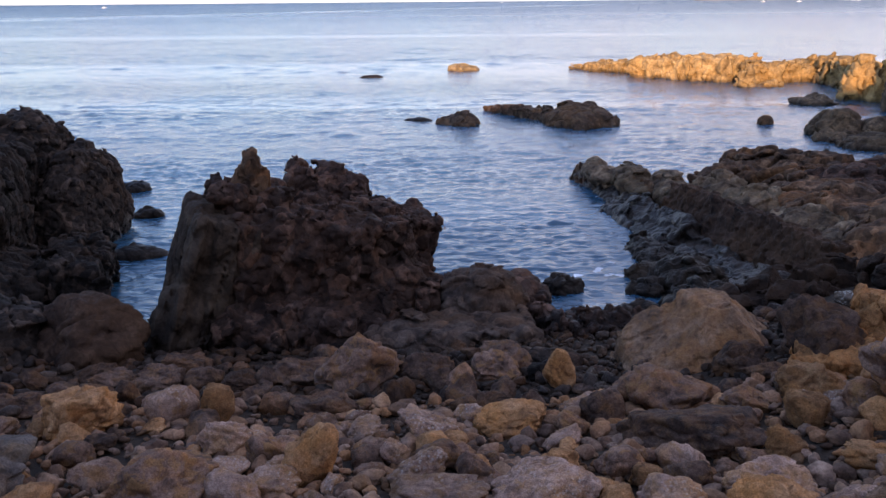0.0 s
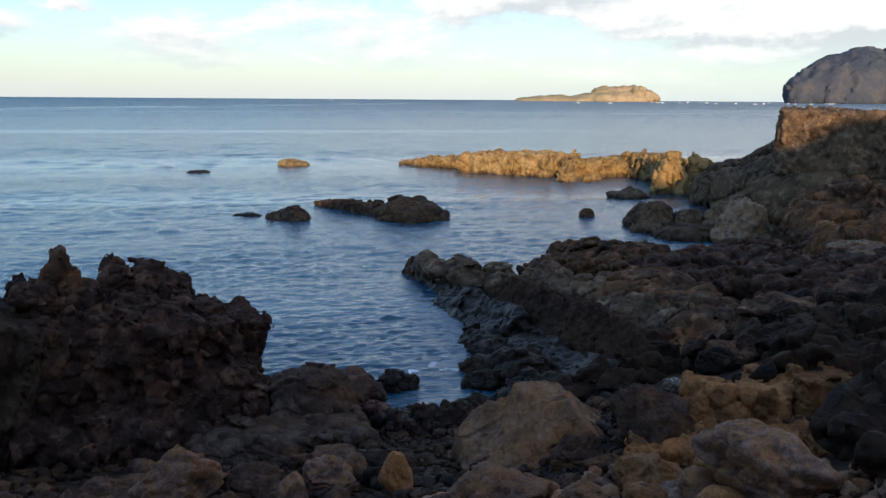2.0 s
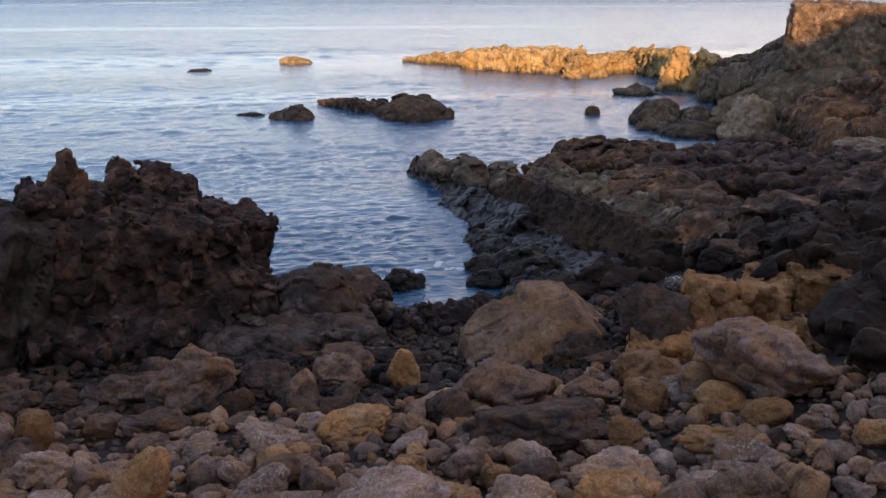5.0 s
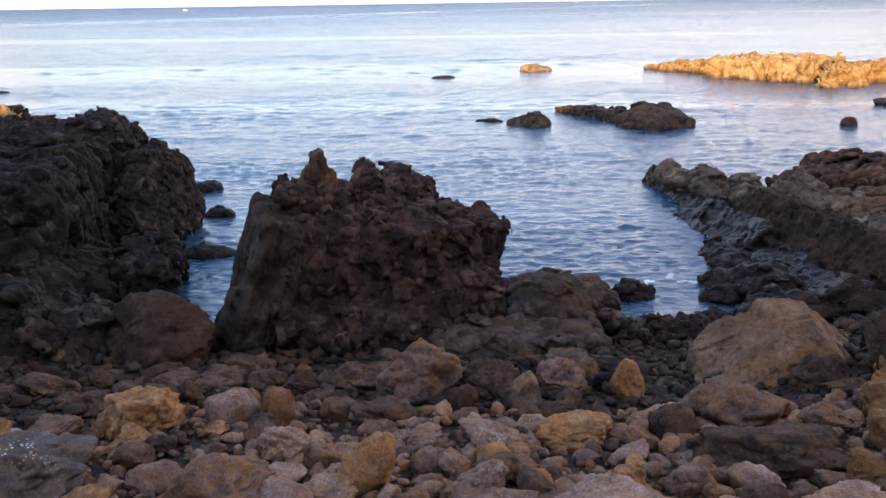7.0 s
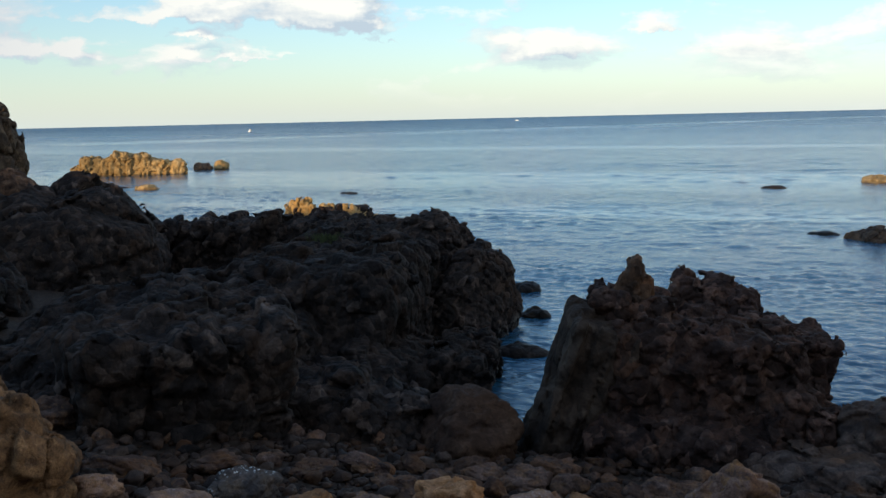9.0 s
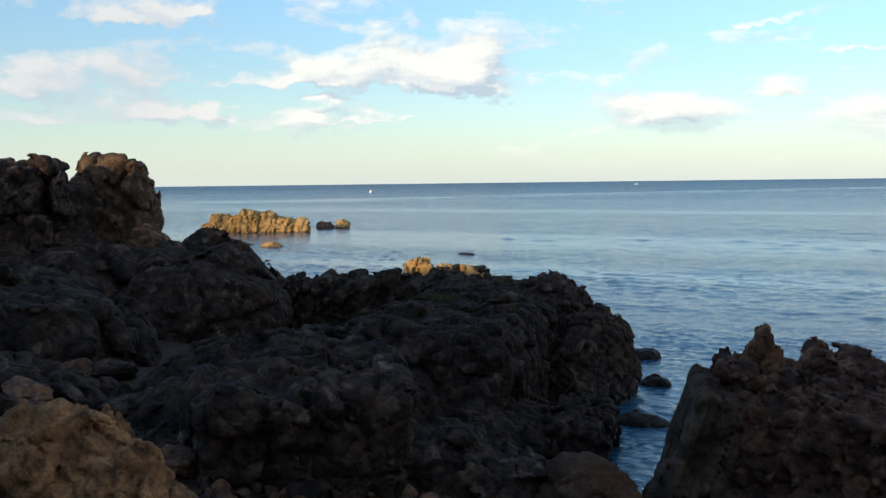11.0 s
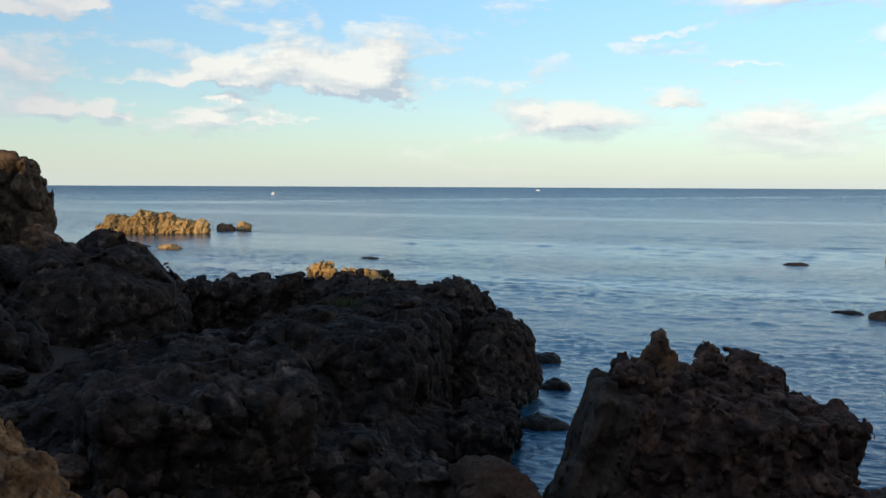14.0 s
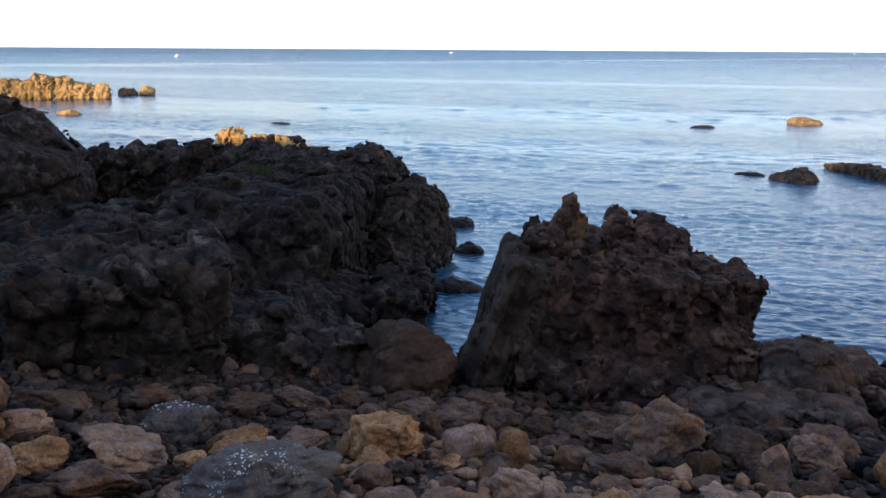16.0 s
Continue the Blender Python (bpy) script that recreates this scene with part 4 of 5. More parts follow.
carve("islet", [blob((15.9, 45.6, 0.05), (0.42, 0.42, 0.4))], 0.05, mat_islet, "single dark boulder standing in shallow sea", "rock", seed=14, **FLAT)

isle = outcrop("sunlit_islet", "golden fissured rock islet standing in the sea in sunlight", -81.0, 87.5, "islet")
FISSURED = dict(lumps=(0.3, 1.8), pebbly=(0.08, 0.6), crag=(0.22, 1.0), blocks=(0.5, 1.0, (0.7, 0.9, 1.7), (0, 8, 42)), blend=0.3)
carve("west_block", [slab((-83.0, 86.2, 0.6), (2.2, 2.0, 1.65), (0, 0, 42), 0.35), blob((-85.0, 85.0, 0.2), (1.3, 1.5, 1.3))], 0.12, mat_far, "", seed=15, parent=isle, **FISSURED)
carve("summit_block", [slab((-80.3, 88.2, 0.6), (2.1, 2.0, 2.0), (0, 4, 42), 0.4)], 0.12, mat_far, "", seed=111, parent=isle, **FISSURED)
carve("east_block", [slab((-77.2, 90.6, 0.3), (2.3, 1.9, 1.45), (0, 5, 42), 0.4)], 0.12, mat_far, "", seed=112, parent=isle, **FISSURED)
carve("islet", [blob((-77.9, 98.9, 0.1), (1.3, 1.2, 0.9))], 0.12, mat_islet, "small dark rock beside the sunlit islet", "islet", seed=16, **SMALL)
carve("islet", [blob((-75.9, 100.0, 0.2), (1.0, 1.0, 1.05))], 0.12, mat_far, "small brown pointed rock beside the sunlit islet", "islet", seed=17, **SMALL)
carve("islet", [blob((-60.2, 68.2, 0.0), (1.2, 0.9, 0.5))], 0.08, mat_far, "low golden rock awash in the sea", "islet", seed=18, **SMALL)
carve("flat_rock", [blob((-65.0, 69.4, -0.05), (1.2, 0.6, 0.2))], 0.08, mat_wet, "flat dark rock awash in the sea", "rock", seed=113, **FLAT)
carve("flat_rock", [blob((-38.0, 66.8, -0.08), (0.9, 0.6, 0.25))], 0.06, mat_wet, "flat dark rock awash in the sea", "rock", seed=19, **FLAT)

cove = outcrop("cove_crag", "massive dark brown crag at the side of the cove", -11.5, 19.5)
MASSIVE = dict(lumps=(0.24, 1.5), pebbly=(0.06, 0.24), crag=(0.07, 1.1), blocks=(0.34, 0.8, (0.9, 0.9, 1.4), (10, 12, 20)), blend=0.25)
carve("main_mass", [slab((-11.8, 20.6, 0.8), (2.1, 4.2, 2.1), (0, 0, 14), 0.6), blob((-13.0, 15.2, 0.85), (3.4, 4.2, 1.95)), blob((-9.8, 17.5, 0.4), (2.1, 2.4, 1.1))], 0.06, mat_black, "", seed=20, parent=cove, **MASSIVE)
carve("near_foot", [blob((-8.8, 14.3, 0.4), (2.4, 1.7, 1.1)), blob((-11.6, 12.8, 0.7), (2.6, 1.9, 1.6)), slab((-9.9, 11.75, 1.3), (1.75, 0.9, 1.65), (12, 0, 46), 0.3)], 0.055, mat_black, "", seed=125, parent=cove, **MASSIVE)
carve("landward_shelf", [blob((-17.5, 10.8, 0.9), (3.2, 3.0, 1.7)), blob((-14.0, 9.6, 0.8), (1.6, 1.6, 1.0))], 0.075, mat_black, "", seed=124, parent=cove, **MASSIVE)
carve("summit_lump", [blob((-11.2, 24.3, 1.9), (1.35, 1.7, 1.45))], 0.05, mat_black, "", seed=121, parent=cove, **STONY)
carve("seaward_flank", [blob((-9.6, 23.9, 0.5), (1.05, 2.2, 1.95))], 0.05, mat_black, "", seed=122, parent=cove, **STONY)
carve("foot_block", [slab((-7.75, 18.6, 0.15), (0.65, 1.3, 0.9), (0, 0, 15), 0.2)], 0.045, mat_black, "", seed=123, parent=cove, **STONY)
for k, (x, y, rx, ry, h) in enumerate(((-7.6, 21.9, 0.85, 0.45, 0.28), (-8.65, 26.3, 0.45, 0.35, 0.26), (-10.3, 30.2, 0.55, 0.5, 0.32))):
    carve("wet_rock", [blob((x, y, 0.0), (rx, ry, h))], 0.045, mat_wet, "dark wet rock washed by the sea", "rock", lumps=(0.06, 0.5), pebbly=(0.02, 0.2), crag=(0, 1),
          blocks=(0.10, 0.4, (1, 1, 1), (0, 0, 0)), seed=130 + k, group="wet rocks in the cove")

back = outcrop("back_ridge", "brown rock ridge behind the crag with sunlit tips", -19.5, 30.5)
TIPPED = dict(lumps=(0.25, 1.4), pebbly=(0.08, 0.6), crag=(0.2, 1.1), blocks=(0.55, 1.1, (0.6, 0.9, 1.5), (0, 18, 30)), blend=0.25)
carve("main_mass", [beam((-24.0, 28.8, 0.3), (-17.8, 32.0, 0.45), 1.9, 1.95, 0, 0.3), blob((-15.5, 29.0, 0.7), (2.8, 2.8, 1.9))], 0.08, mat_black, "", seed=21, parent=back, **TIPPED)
FLUTED = dict(lumps=(0.10, 0.6), pebbly=(0.04, 0.25), crag=(0.16, 0.5), blocks=(0.42, 0.42, (0.6, 0.8, 2.2), (0, 10, 20)), blend=0.1)
# Both tips get a paler gold colour than the ridge to look sunlit.
carve("tall_tip", [blob((-20.35, 32.0, 2.1), (0.75, 0.6, 0.85)), blob((-19.6, 32.3, 2.0), (0.55, 0.5, 0.75))], 0.05, mat_far, "fluted tip coloured gold for its sunlight", seed=141, parent=back, **FLUTED)
carve("low_tip", [blob((-18.3, 32.3, 1.95), (0.5, 0.5, 0.65)), blob((-17.2, 32.0, 1.7), (0.6, 0.5, 0.6))], 0.05, mat_far, "fluted tip coloured gold for its sunlight", seed=142, parent=back, **FLUTED)

tall = outcrop("tall_crag", "tall dark crag with a sunlit square summit", -27.5, 21.5)
# Sunlight on this block is helped by a lighter colour than the crag's.
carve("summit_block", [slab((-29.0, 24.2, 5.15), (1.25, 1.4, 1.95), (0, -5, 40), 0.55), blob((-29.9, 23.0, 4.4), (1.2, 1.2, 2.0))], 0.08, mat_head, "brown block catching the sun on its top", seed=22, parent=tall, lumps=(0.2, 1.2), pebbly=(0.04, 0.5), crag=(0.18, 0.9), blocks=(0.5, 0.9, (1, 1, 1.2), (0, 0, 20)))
carve("shoulder_boulder", [blob((-27.2, 23.9, 3.3), (1.0, 0.95, 1.25))], 0.08, mat_ridge, "", seed=151, parent=tall, **SMALL)
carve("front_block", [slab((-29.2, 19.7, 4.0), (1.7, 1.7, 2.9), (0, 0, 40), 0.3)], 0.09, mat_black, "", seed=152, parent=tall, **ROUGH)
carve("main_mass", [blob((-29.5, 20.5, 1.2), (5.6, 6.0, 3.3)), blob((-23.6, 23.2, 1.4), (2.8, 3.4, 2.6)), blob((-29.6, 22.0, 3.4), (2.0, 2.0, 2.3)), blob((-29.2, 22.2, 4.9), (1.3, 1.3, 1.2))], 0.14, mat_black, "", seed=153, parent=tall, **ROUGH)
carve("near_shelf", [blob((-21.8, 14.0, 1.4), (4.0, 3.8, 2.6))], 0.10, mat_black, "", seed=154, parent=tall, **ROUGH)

# cracked ochre outcrop and the near boulder beside the viewer
ochre = outcrop("ochre_outcrop", "cracked ochre rock outcrop on the beach", 6.5, 11.3)
CRACKED = dict(lumps=(0.05, 0.4), pebbly=(0.02, 0.14), crag=(0.04, 0.4), blocks=(0.12, 0.35, (1.0, 1.0, 1.2), (0, 6, -25)), blend=0.06)
for k, (x, y, z, a, b, c, tip, turn) in enumerate(((5.0, 11.3, 1.12, 0.50, 0.55, 0.62, 8, -30), (5.75, 11.25, 1.05, 0.42, 0.55, 0.68, -5, -18), (6.45, 11.2, 1.12, 0.44, 0.55, 0.66, 4, -34),
                                                     (5.85, 11.85, 1.62, 0.46, 0.50, 0.52, -10, -22), (6.6, 11.75, 1.62, 0.40, 0.50, 0.55, 6, -36), (7.3, 11.6, 1.58, 0.42, 0.55, 0.72, -3, -26), (7.35, 11.0, 1.2, 0.42, 0.45, 0.6, 9, -40),
                                                     (5.55, 10.7, 1.12, 0.44, 0.42, 0.56, -7, -20), (6.25, 10.6, 1.10, 0.40, 0.42, 0.60, 5, -38), (6.9, 10.5, 1.15, 0.42, 0.40, 0.56, -4, -24))):
    carve("block", [slab((x + 0.25, y, z - 0.08), (a, b, c), (tip, -0.6 * tip, turn), 0.07)], 0.03, mat_ochre_crag, "", seed=161 + 20 * k, parent=ochre, **CRACKED)
carve("near_boulder", [blob((-9.6, 7.0, 2.2), (1.1, 1.05, 1.28)), blob((-8.5, 7.05, 2.05), (0.62, 0.8, 0.98))], 0.035, mat_near, "big rough ochre boulder with dark lichen stains", "boulder", lumps=(0.14, 0.7), pebbly=(0.04, 0.25),
      crag=(0.08, 0.6), blocks=(0.2, 0.5, (1, 1, 1), (0, 0, 0)), seed=163, floor=0.8)

carve("angular_boulder", [hull((3.85, 12.75, 0.9), (1.5, 1.1, 1.0), [((-0.05, -0.12, 1), 0.72), ((-0.55, -0.30, 0.78), 0.56), ((-0.95, -0.15, 0.15), 1.08), ((-0.10, -0.80, 0.60), 0.52), ((0.70, -0.15, 0.70), 0.78),
                                ((1, -0.25, 0), 0.95), ((0, 1, 0.2), 0.75), ((0.55, -0.83, 0.2), 0.80), ((0, 0, -1), 1.0)])], 0.027, mat_tan, "large angular tan boulder with straight cracks", "boulder",
      lumps=(0.025, 0.5), pebbly=(0.008, 0.1), crag=(0.03, 0.9), blocks=(0.05, 0.7, (1.6, 1.0, 0.7), (0, -30, -22)), blend=0.06, seed=164)

# ---------------------------------------------------------------- far land and boats
FARLAND = dict(pebbly=(0, 1), blend=25.0)
isle_at = lambda a, d: (d * math.sin(radians(a)), d * math.cos(radians(a)), 0.0)
island = outcrop("far_island", "low sunlit island with a flat topped hill on the horizon", *isle_at(19.5, 3000)[:2], "island")
carve("slope", [blob(isle_at(18.2, 3000), (185, 80, 21), (0, 0, -19)), blob(isle_at(21.0, 3000), (118, 90, 36), (0, 0, -19))], 6.0, mat_island, "", seed=171, parent=island, floor=-4.0,
      lumps=(5, 60), crag=(3, 60), blocks=(4, 40, (1, 1, 1), (0, 0, 0)), **FARLAND)
carve("flat_top", [slab(Vector(isle_at(20.6, 3010)) + Vector((0, 0, 16)), (72, 50, 27), (0, 1, -19), 22), blob(isle_at(21.3, 3000), (92, 70, 43), (0, 0, -19)), slab(Vector(isle_at(22.4, 2990)) + Vector((0, 0, 8)), (40, 50, 26), (0, 24, -19), 10)], 4.0, mat_island, "", seed=172, parent=island, floor=-4.0,
      lumps=(6, 40), crag=(5, 30), blocks=(7, 25, (1, 1, 1), (0, 0, 0)), **FARLAND)
cape = outcrop("far_headland", "steep grey headland across the bay, haze mixed into its colours", *isle_at(36, 2600)[:2], "headland")
CRAGGY = dict(lumps=(11, 100), crag=(9, 55), blocks=(9, 40, (0.8, 0.8, 2.2), (0, 14, 0)))
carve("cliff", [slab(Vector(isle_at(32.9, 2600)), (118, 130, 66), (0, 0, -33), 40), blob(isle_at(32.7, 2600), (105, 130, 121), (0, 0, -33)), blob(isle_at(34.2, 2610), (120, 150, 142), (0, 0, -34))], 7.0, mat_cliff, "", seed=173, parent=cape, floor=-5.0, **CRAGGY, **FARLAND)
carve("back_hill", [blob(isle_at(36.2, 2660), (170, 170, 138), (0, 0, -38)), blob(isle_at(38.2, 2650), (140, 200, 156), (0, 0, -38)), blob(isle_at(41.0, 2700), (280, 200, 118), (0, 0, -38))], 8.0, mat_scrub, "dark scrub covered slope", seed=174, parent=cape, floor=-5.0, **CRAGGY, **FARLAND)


def boat_hull(length, beam_, high):
    bm = bmesh.new()
    rings = []
    for i in range(9):
        t = i / 8
        w = beam_ / 2 * math.sqrt(max(0.0, 1 - max(0.0, (t - 0.35) / 0.65) ** 2.2)) * (0.8 + 0.2 * min(1, t / 0.35)) + 0.02
        y = (t - 0.5) * length
        top = high * (0.85 + 0.35 * t * t)
        rings.append([bm.verts.new((x, y, z)) for x, z in ((-w, top), (-w * 0.8, 0.15 * high), (0, -0.25), (w * 0.8, 0.15 * high), (w, top))])
    for a, b in zip(rings, rings[1:]):
        for i in range(4):
            bm.faces.new((a[i], a[i + 1], b[i + 1], b[i]))
        bm.faces.new((a[4], a[0], b[0], b[4]))
    bm.faces.new(rings[0])
    bm.faces.new(rings[-1][::-1])
    return bm


def part(name, bm, material, parent, label=""):
    bmesh.ops.recalc_face_normals(bm, faces=bm.faces)
    me = bpy.data.meshes.new(name)
    bm.to_mesh(me)
    bm.free()
    me.materials.append(material)
    ob = new(name, me)
    ob.parent = parent
    return tagged(ob, label)


def make_boat(mast):
    boat = tagged(new("sailing_boat" if mast else "motor_boat"), "white moored boat far out on the water", "boat", "boats on the bay")
    part("hull", boat_hull(6.5, 2.2, 0.9), mat_boat, boat)
    bm = bmesh.new()
    bmesh.ops.create_cube(bm, size=1.0, matrix=Matrix.LocRotScale((0, -0.4, 1.25), None, (1.5, 2.4, 0.9)))
    bmesh.ops.bevel(bm, geom=bm.edges[:], offset=0.15, segments=2, affect="EDGES")
    part("cabin", bm, mat_boat, boat)
    if mast:
        bm = bmesh.new()
        bmesh.ops.create_cone(bm, cap_ends=True, segments=8, radius1=0.12, radius2=0.06, depth=8.5, matrix=Matrix.Translation((0, 0.6, 5.0)))
        part("mast", bm, mat_boat, boat)
    return boat


motor, sail = make_boat(False), make_boat(True)
motor.matrix_basis = pose(-0.579 * 600, 0.815 * 600, 0, 0, 0, 20)
sail.matrix_basis = pose(2000 * math.sin(radians(23.2)), 2000 * math.cos(radians(23.2)), 0, 0, 0, 60)
for azimuth, far, turn in ((-19.3, 1300, 70), (3.6, 1900, 30), (18.5, 1500, 40), (20.4, 1500, 80)):
    copy_thing(motor, pose(far * math.sin(radians(azimuth)), far * math.cos(radians(azimuth)), 0, 0, 0, turn))
rng = random.Random(5)
for k in range(22):
    a, far = radians(rng.uniform(22.8, 33.0)), rng.uniform(1500, 2100)
    copy_thing(sail if k % 3 == 0 else motor, pose(far * math.sin(a), far * math.cos(a), 0, 0, 0, rng.uniform(0, 180)))

# ---------------------------------------------------------------- boulders and stones of the beach


def stone_mesh(name, seed, planes, level, rough):
    """A stone of about unit radius: a many-sided solid, softened and pitted."""
    r = np.random.RandomState(seed)
    bm = bmesh.new()
    bmesh.ops.create_icosphere(bm, subdivisions=level, radius=1.0)
    me = bpy.data.meshes.new(name)
    bm.to_mesh(me)
    bm.free()
    d = np.empty(len(me.vertices) * 3, F4)
    me.vertices.foreach_get("co", d)
    d = d.reshape(-1, 3)
    d /= np.linalg.norm(d, axis=1)[:, None]
    n = r.normal(size=(planes, 3))
    n /= np.linalg.norm(n, axis=1)[:, None]
    h = r.uniform(0.56, 0.98, planes)
    reach = np.maximum(d @ n.T, 0.05) / h
    radius = 1 / (np.sum(reach ** 34, axis=1) ** (1 / 34))
    radius = np.where(radius > 0.92, 0.92 + 0.22 * np.tanh((radius - 0.92) / 0.22), radius)
    p = d * radius[:, None]
    one, two, own = cells(p * 1.5, seed)
    radius = radius + rough * (0.08 * fbm(p * 1.6, 3, seed) + 0.05 * fbm(p * 5, 3, seed + 7) + 0.09 * (own - 0.5) * np.minimum(1, (two - one) / 0.15)) - rough * 0.07 * np.maximum(0, 1 - 7 * np.abs(perlin(p * 1.9, seed + 3)))
    me.vertices.foreach_set("co", np.ascontiguousarray(d * radius[:, None], F4).ravel())
    me.polygons.foreach_set("use_smooth", np.ones(len(me.polygons), bool))
    me.update()
    return me


STONES = {"g": (mat_grey, "grey weathered boulder on the stony beach"), "o": (mat_ochre, "ochre brown boulder on the stony beach"), "b": (mat_brown, "brown weathered boulder on the stony beach"),
          "d": (mat_dark_stone, "dark brown boulder on the stony beach"), "s": (mat_spotted, "dark boulder speckled with white barnacles"), "k": (mat_black, "blackish brown boulder at the foot of the crag"), "e": (mat_face, "big dark brown block beside the crag"), "p": (mat_pale, "pale lichen covered boulder among dark rocks")}
shapes = {}
for key in STONES:
    shapes[key] = [stone_mesh("boulder", 200 + k + 17 * i + 5 * ord(key), 7 + 2 * k, 5, 1.7) for i, k in enumerate(range(6))]
    for me in shapes[key]:
        me.materials.append(STONES[key][0])
small = {}
for key in "gobdk":
    small[key] = [stone_mesh("stone", 300 + 7 * k + ord(key), 7 + 2 * k, 4, 1.4) for k in range(5)]
    for me in small[key]:
        me.materials.append(STONES[key][0])
taken = []
dice = random.Random(11)


def ground_at(x, y):
    return float(ground_height(np.array([[x]]), np.array([[y]]))[0, 0])


def boulder(key, x, y, a, b, high, turn):
    """A boulder with half widths a across and b deep, standing high above the ground."""
    k = len(taken)
    ob = new("boulder", shapes[key][k * 5 % 6] if a > 0.3 or key in "spke" else small[key][k % 5])
    z = ground_at(x, y)
    total = high * 1.22
    ob.matrix_basis = Matrix.LocRotScale((x, y, z + high - total / 2), Euler((dice.uniform(-0.25, 0.25), dice.uniform(-0.25, 0.25), radians(turn) + dice.choice((0, math.pi)))), (a * 1.08, b * 1.08, total / 2 * 1.08))
    taken.append((x, y, max(a, b)))
    return tagged(ob, STONES[key][1], "boulder", "boulders of the beach")


# Beyond y = 10.7 grey and brown boulders go a tone darker, for crag shade.
boulder("g", -3.46, 10.41, 0.30, 0.24, 0.49, 19)
boulder("o", -2.90, 10.38, 0.24, 0.19, 0.47, 16)
boulder("g", -2.45, 9.26, 0.31, 0.25, 0.42, 15)
boulder("d", -2.19, 10.85, 0.22, 0.18, 0.31, 12)
boulder("d", -1.56, 10.75, 0.38, 0.30, 0.29, 8)
boulder("b", -1.07, 10.84, 0.15, 0.12, 0.14, 6)
boulder("d", -0.72, 11.00, 0.14, 0.11, 0.30, 4)
boulder("o", -1.34, 8.26, 0.29, 0.23, 0.61, 9)
boulder("b", -1.95, 8.85, 0.24, 0.19, 0.35, 13)
boulder("g", -1.77, 7.90, 0.34, 0.27, 0.26, 13)
boulder("g", -0.24, 9.60, 0.38, 0.31, 0.34, 2)
boulder("o", 0.06, 9.32, 0.18, 0.15, 0.17, -0)
boulder("o", 0.83, 9.95, 0.42, 0.34, 0.32, -5)
boulder("g", -0.95, 9.72, 0.32, 0.26, 0.24, 6)
boulder("g", -0.54, 8.62, 0.15, 0.12, 0.31, 4)
boulder("b", -0.16, 8.57, 0.28, 0.22, 0.28, 1)
boulder("d", -0.86, 8.61, 0.18, 0.15, 0.21, 6)
boulder("b", 0.67, 12.39, 0.35, 0.28, 0.46, -3)
boulder("b", 0.23, 11.15, 0.21, 0.17, 0.41, -1)
boulder("d", 0.62, 10.79, 0.27, 0.22, 0.31, -3)
boulder("o", 1.55, 11.77, 0.20, 0.16, 0.52, -7)
boulder("b", 0.21, 12.71, 0.17, 0.14, 0.18, -1)
boulder("b", -1.19, 12.20, 0.59, 0.47, 0.78, 6)
boulder("d", -1.98, 12.52, 0.48, 0.39, 0.37, 9)
boulder("b", 2.78, 10.58, 0.58, 0.46, 0.54, -15)
boulder("d", 2.80, 9.00, 0.73, 0.58, 0.55, -17)
boulder("d", 1.92, 10.13, 0.27, 0.22, 0.38, -11)
boulder("b", 3.63, 10.04, 0.32, 0.26, 0.30, -20)
boulder("d", 4.23, 11.29, 0.28, 0.22, 0.22, -21)
boulder("o", 4.42, 10.14, 0.39, 0.31, 0.46, -24)
boulder("b", 5.22, 8.70, 0.71, 0.57, 0.66, -28)
boulder("o", 3.95, 9.09, 0.28, 0.22, 0.35, -24)
boulder("o", 3.41, 8.33, 0.22, 0.17, 0.32, -22)
boulder("b", 3.11, 8.39, 0.17, 0.13, 0.21, -20)
boulder("g", 2.37, 8.24, 0.24, 0.19, 0.33, -16)
boulder("b", 2.31, 7.78, 0.22, 0.17, 0.30, -17)
boulder("o", 1.92, 7.91, 0.18, 0.14, 0.19, -14)
boulder("b", 1.69, 8.23, 0.23, 0.18, 0.29, -12)
boulder("o", 1.15, 8.15, 0.24, 0.19, 0.38, -8)
boulder("g", 0.91, 7.34, 0.54, 0.43, 0.41, -7)
boulder("g", -0.05, 7.30, 0.44, 0.35, 0.33, 1)
boulder("g", 2.97, 7.51, 0.43, 0.34, 0.32, -22)
boulder("o", 2.71, 6.85, 0.37, 0.29, 0.36, -22)
boulder("g", 1.98, 6.94, 0.42, 0.33, 0.32, -16)
boulder("b", 3.24, 6.56, 0.25, 0.20, 0.37, -26)
boulder("g", 3.70, 6.35, 0.34, 0.27, 0.42, -30)
boulder("o", 4.06, 7.76, 0.36, 0.29, 0.27, -28)
boulder("o", 4.78, 7.91, 0.26, 0.20, 0.29, -31)
boulder("d", 5.01, 11.58, 0.53, 0.42, 0.90, -23)
boulder("b", -2.69, 7.80, 0.59, 0.47, 0.51, 19)
boulder("g", -2.28, 8.40, 0.23, 0.18, 0.21, 15)
boulder("g", -3.60, 8.30, 0.27, 0.22, 0.24, 24)
boulder("g", 4.15, 7.22, 0.30, 0.24, 0.23, -30)
boulder("g", -0.30, 8.12, 0.35, 0.28, 0.26, 2)
boulder("b", 0.24, 8.03, 0.19, 0.15, 0.33, -2)
boulder("o", 1.41, 7.59, 0.26, 0.21, 0.20, -10)
boulder("o", -4.42, 10.00, 0.54, 0.43, 0.68, 24)
boulder("o", -4.33, 9.54, 0.23, 0.18, 0.27, 24)
boulder("g", -6.83, 8.07, 0.48, 0.39, 0.37, 40)
boulder("o", -7.27, 7.21, 0.35, 0.28, 0.36, 45)
boulder("g", -8.19, 7.95, 0.33, 0.27, 0.30, 46)
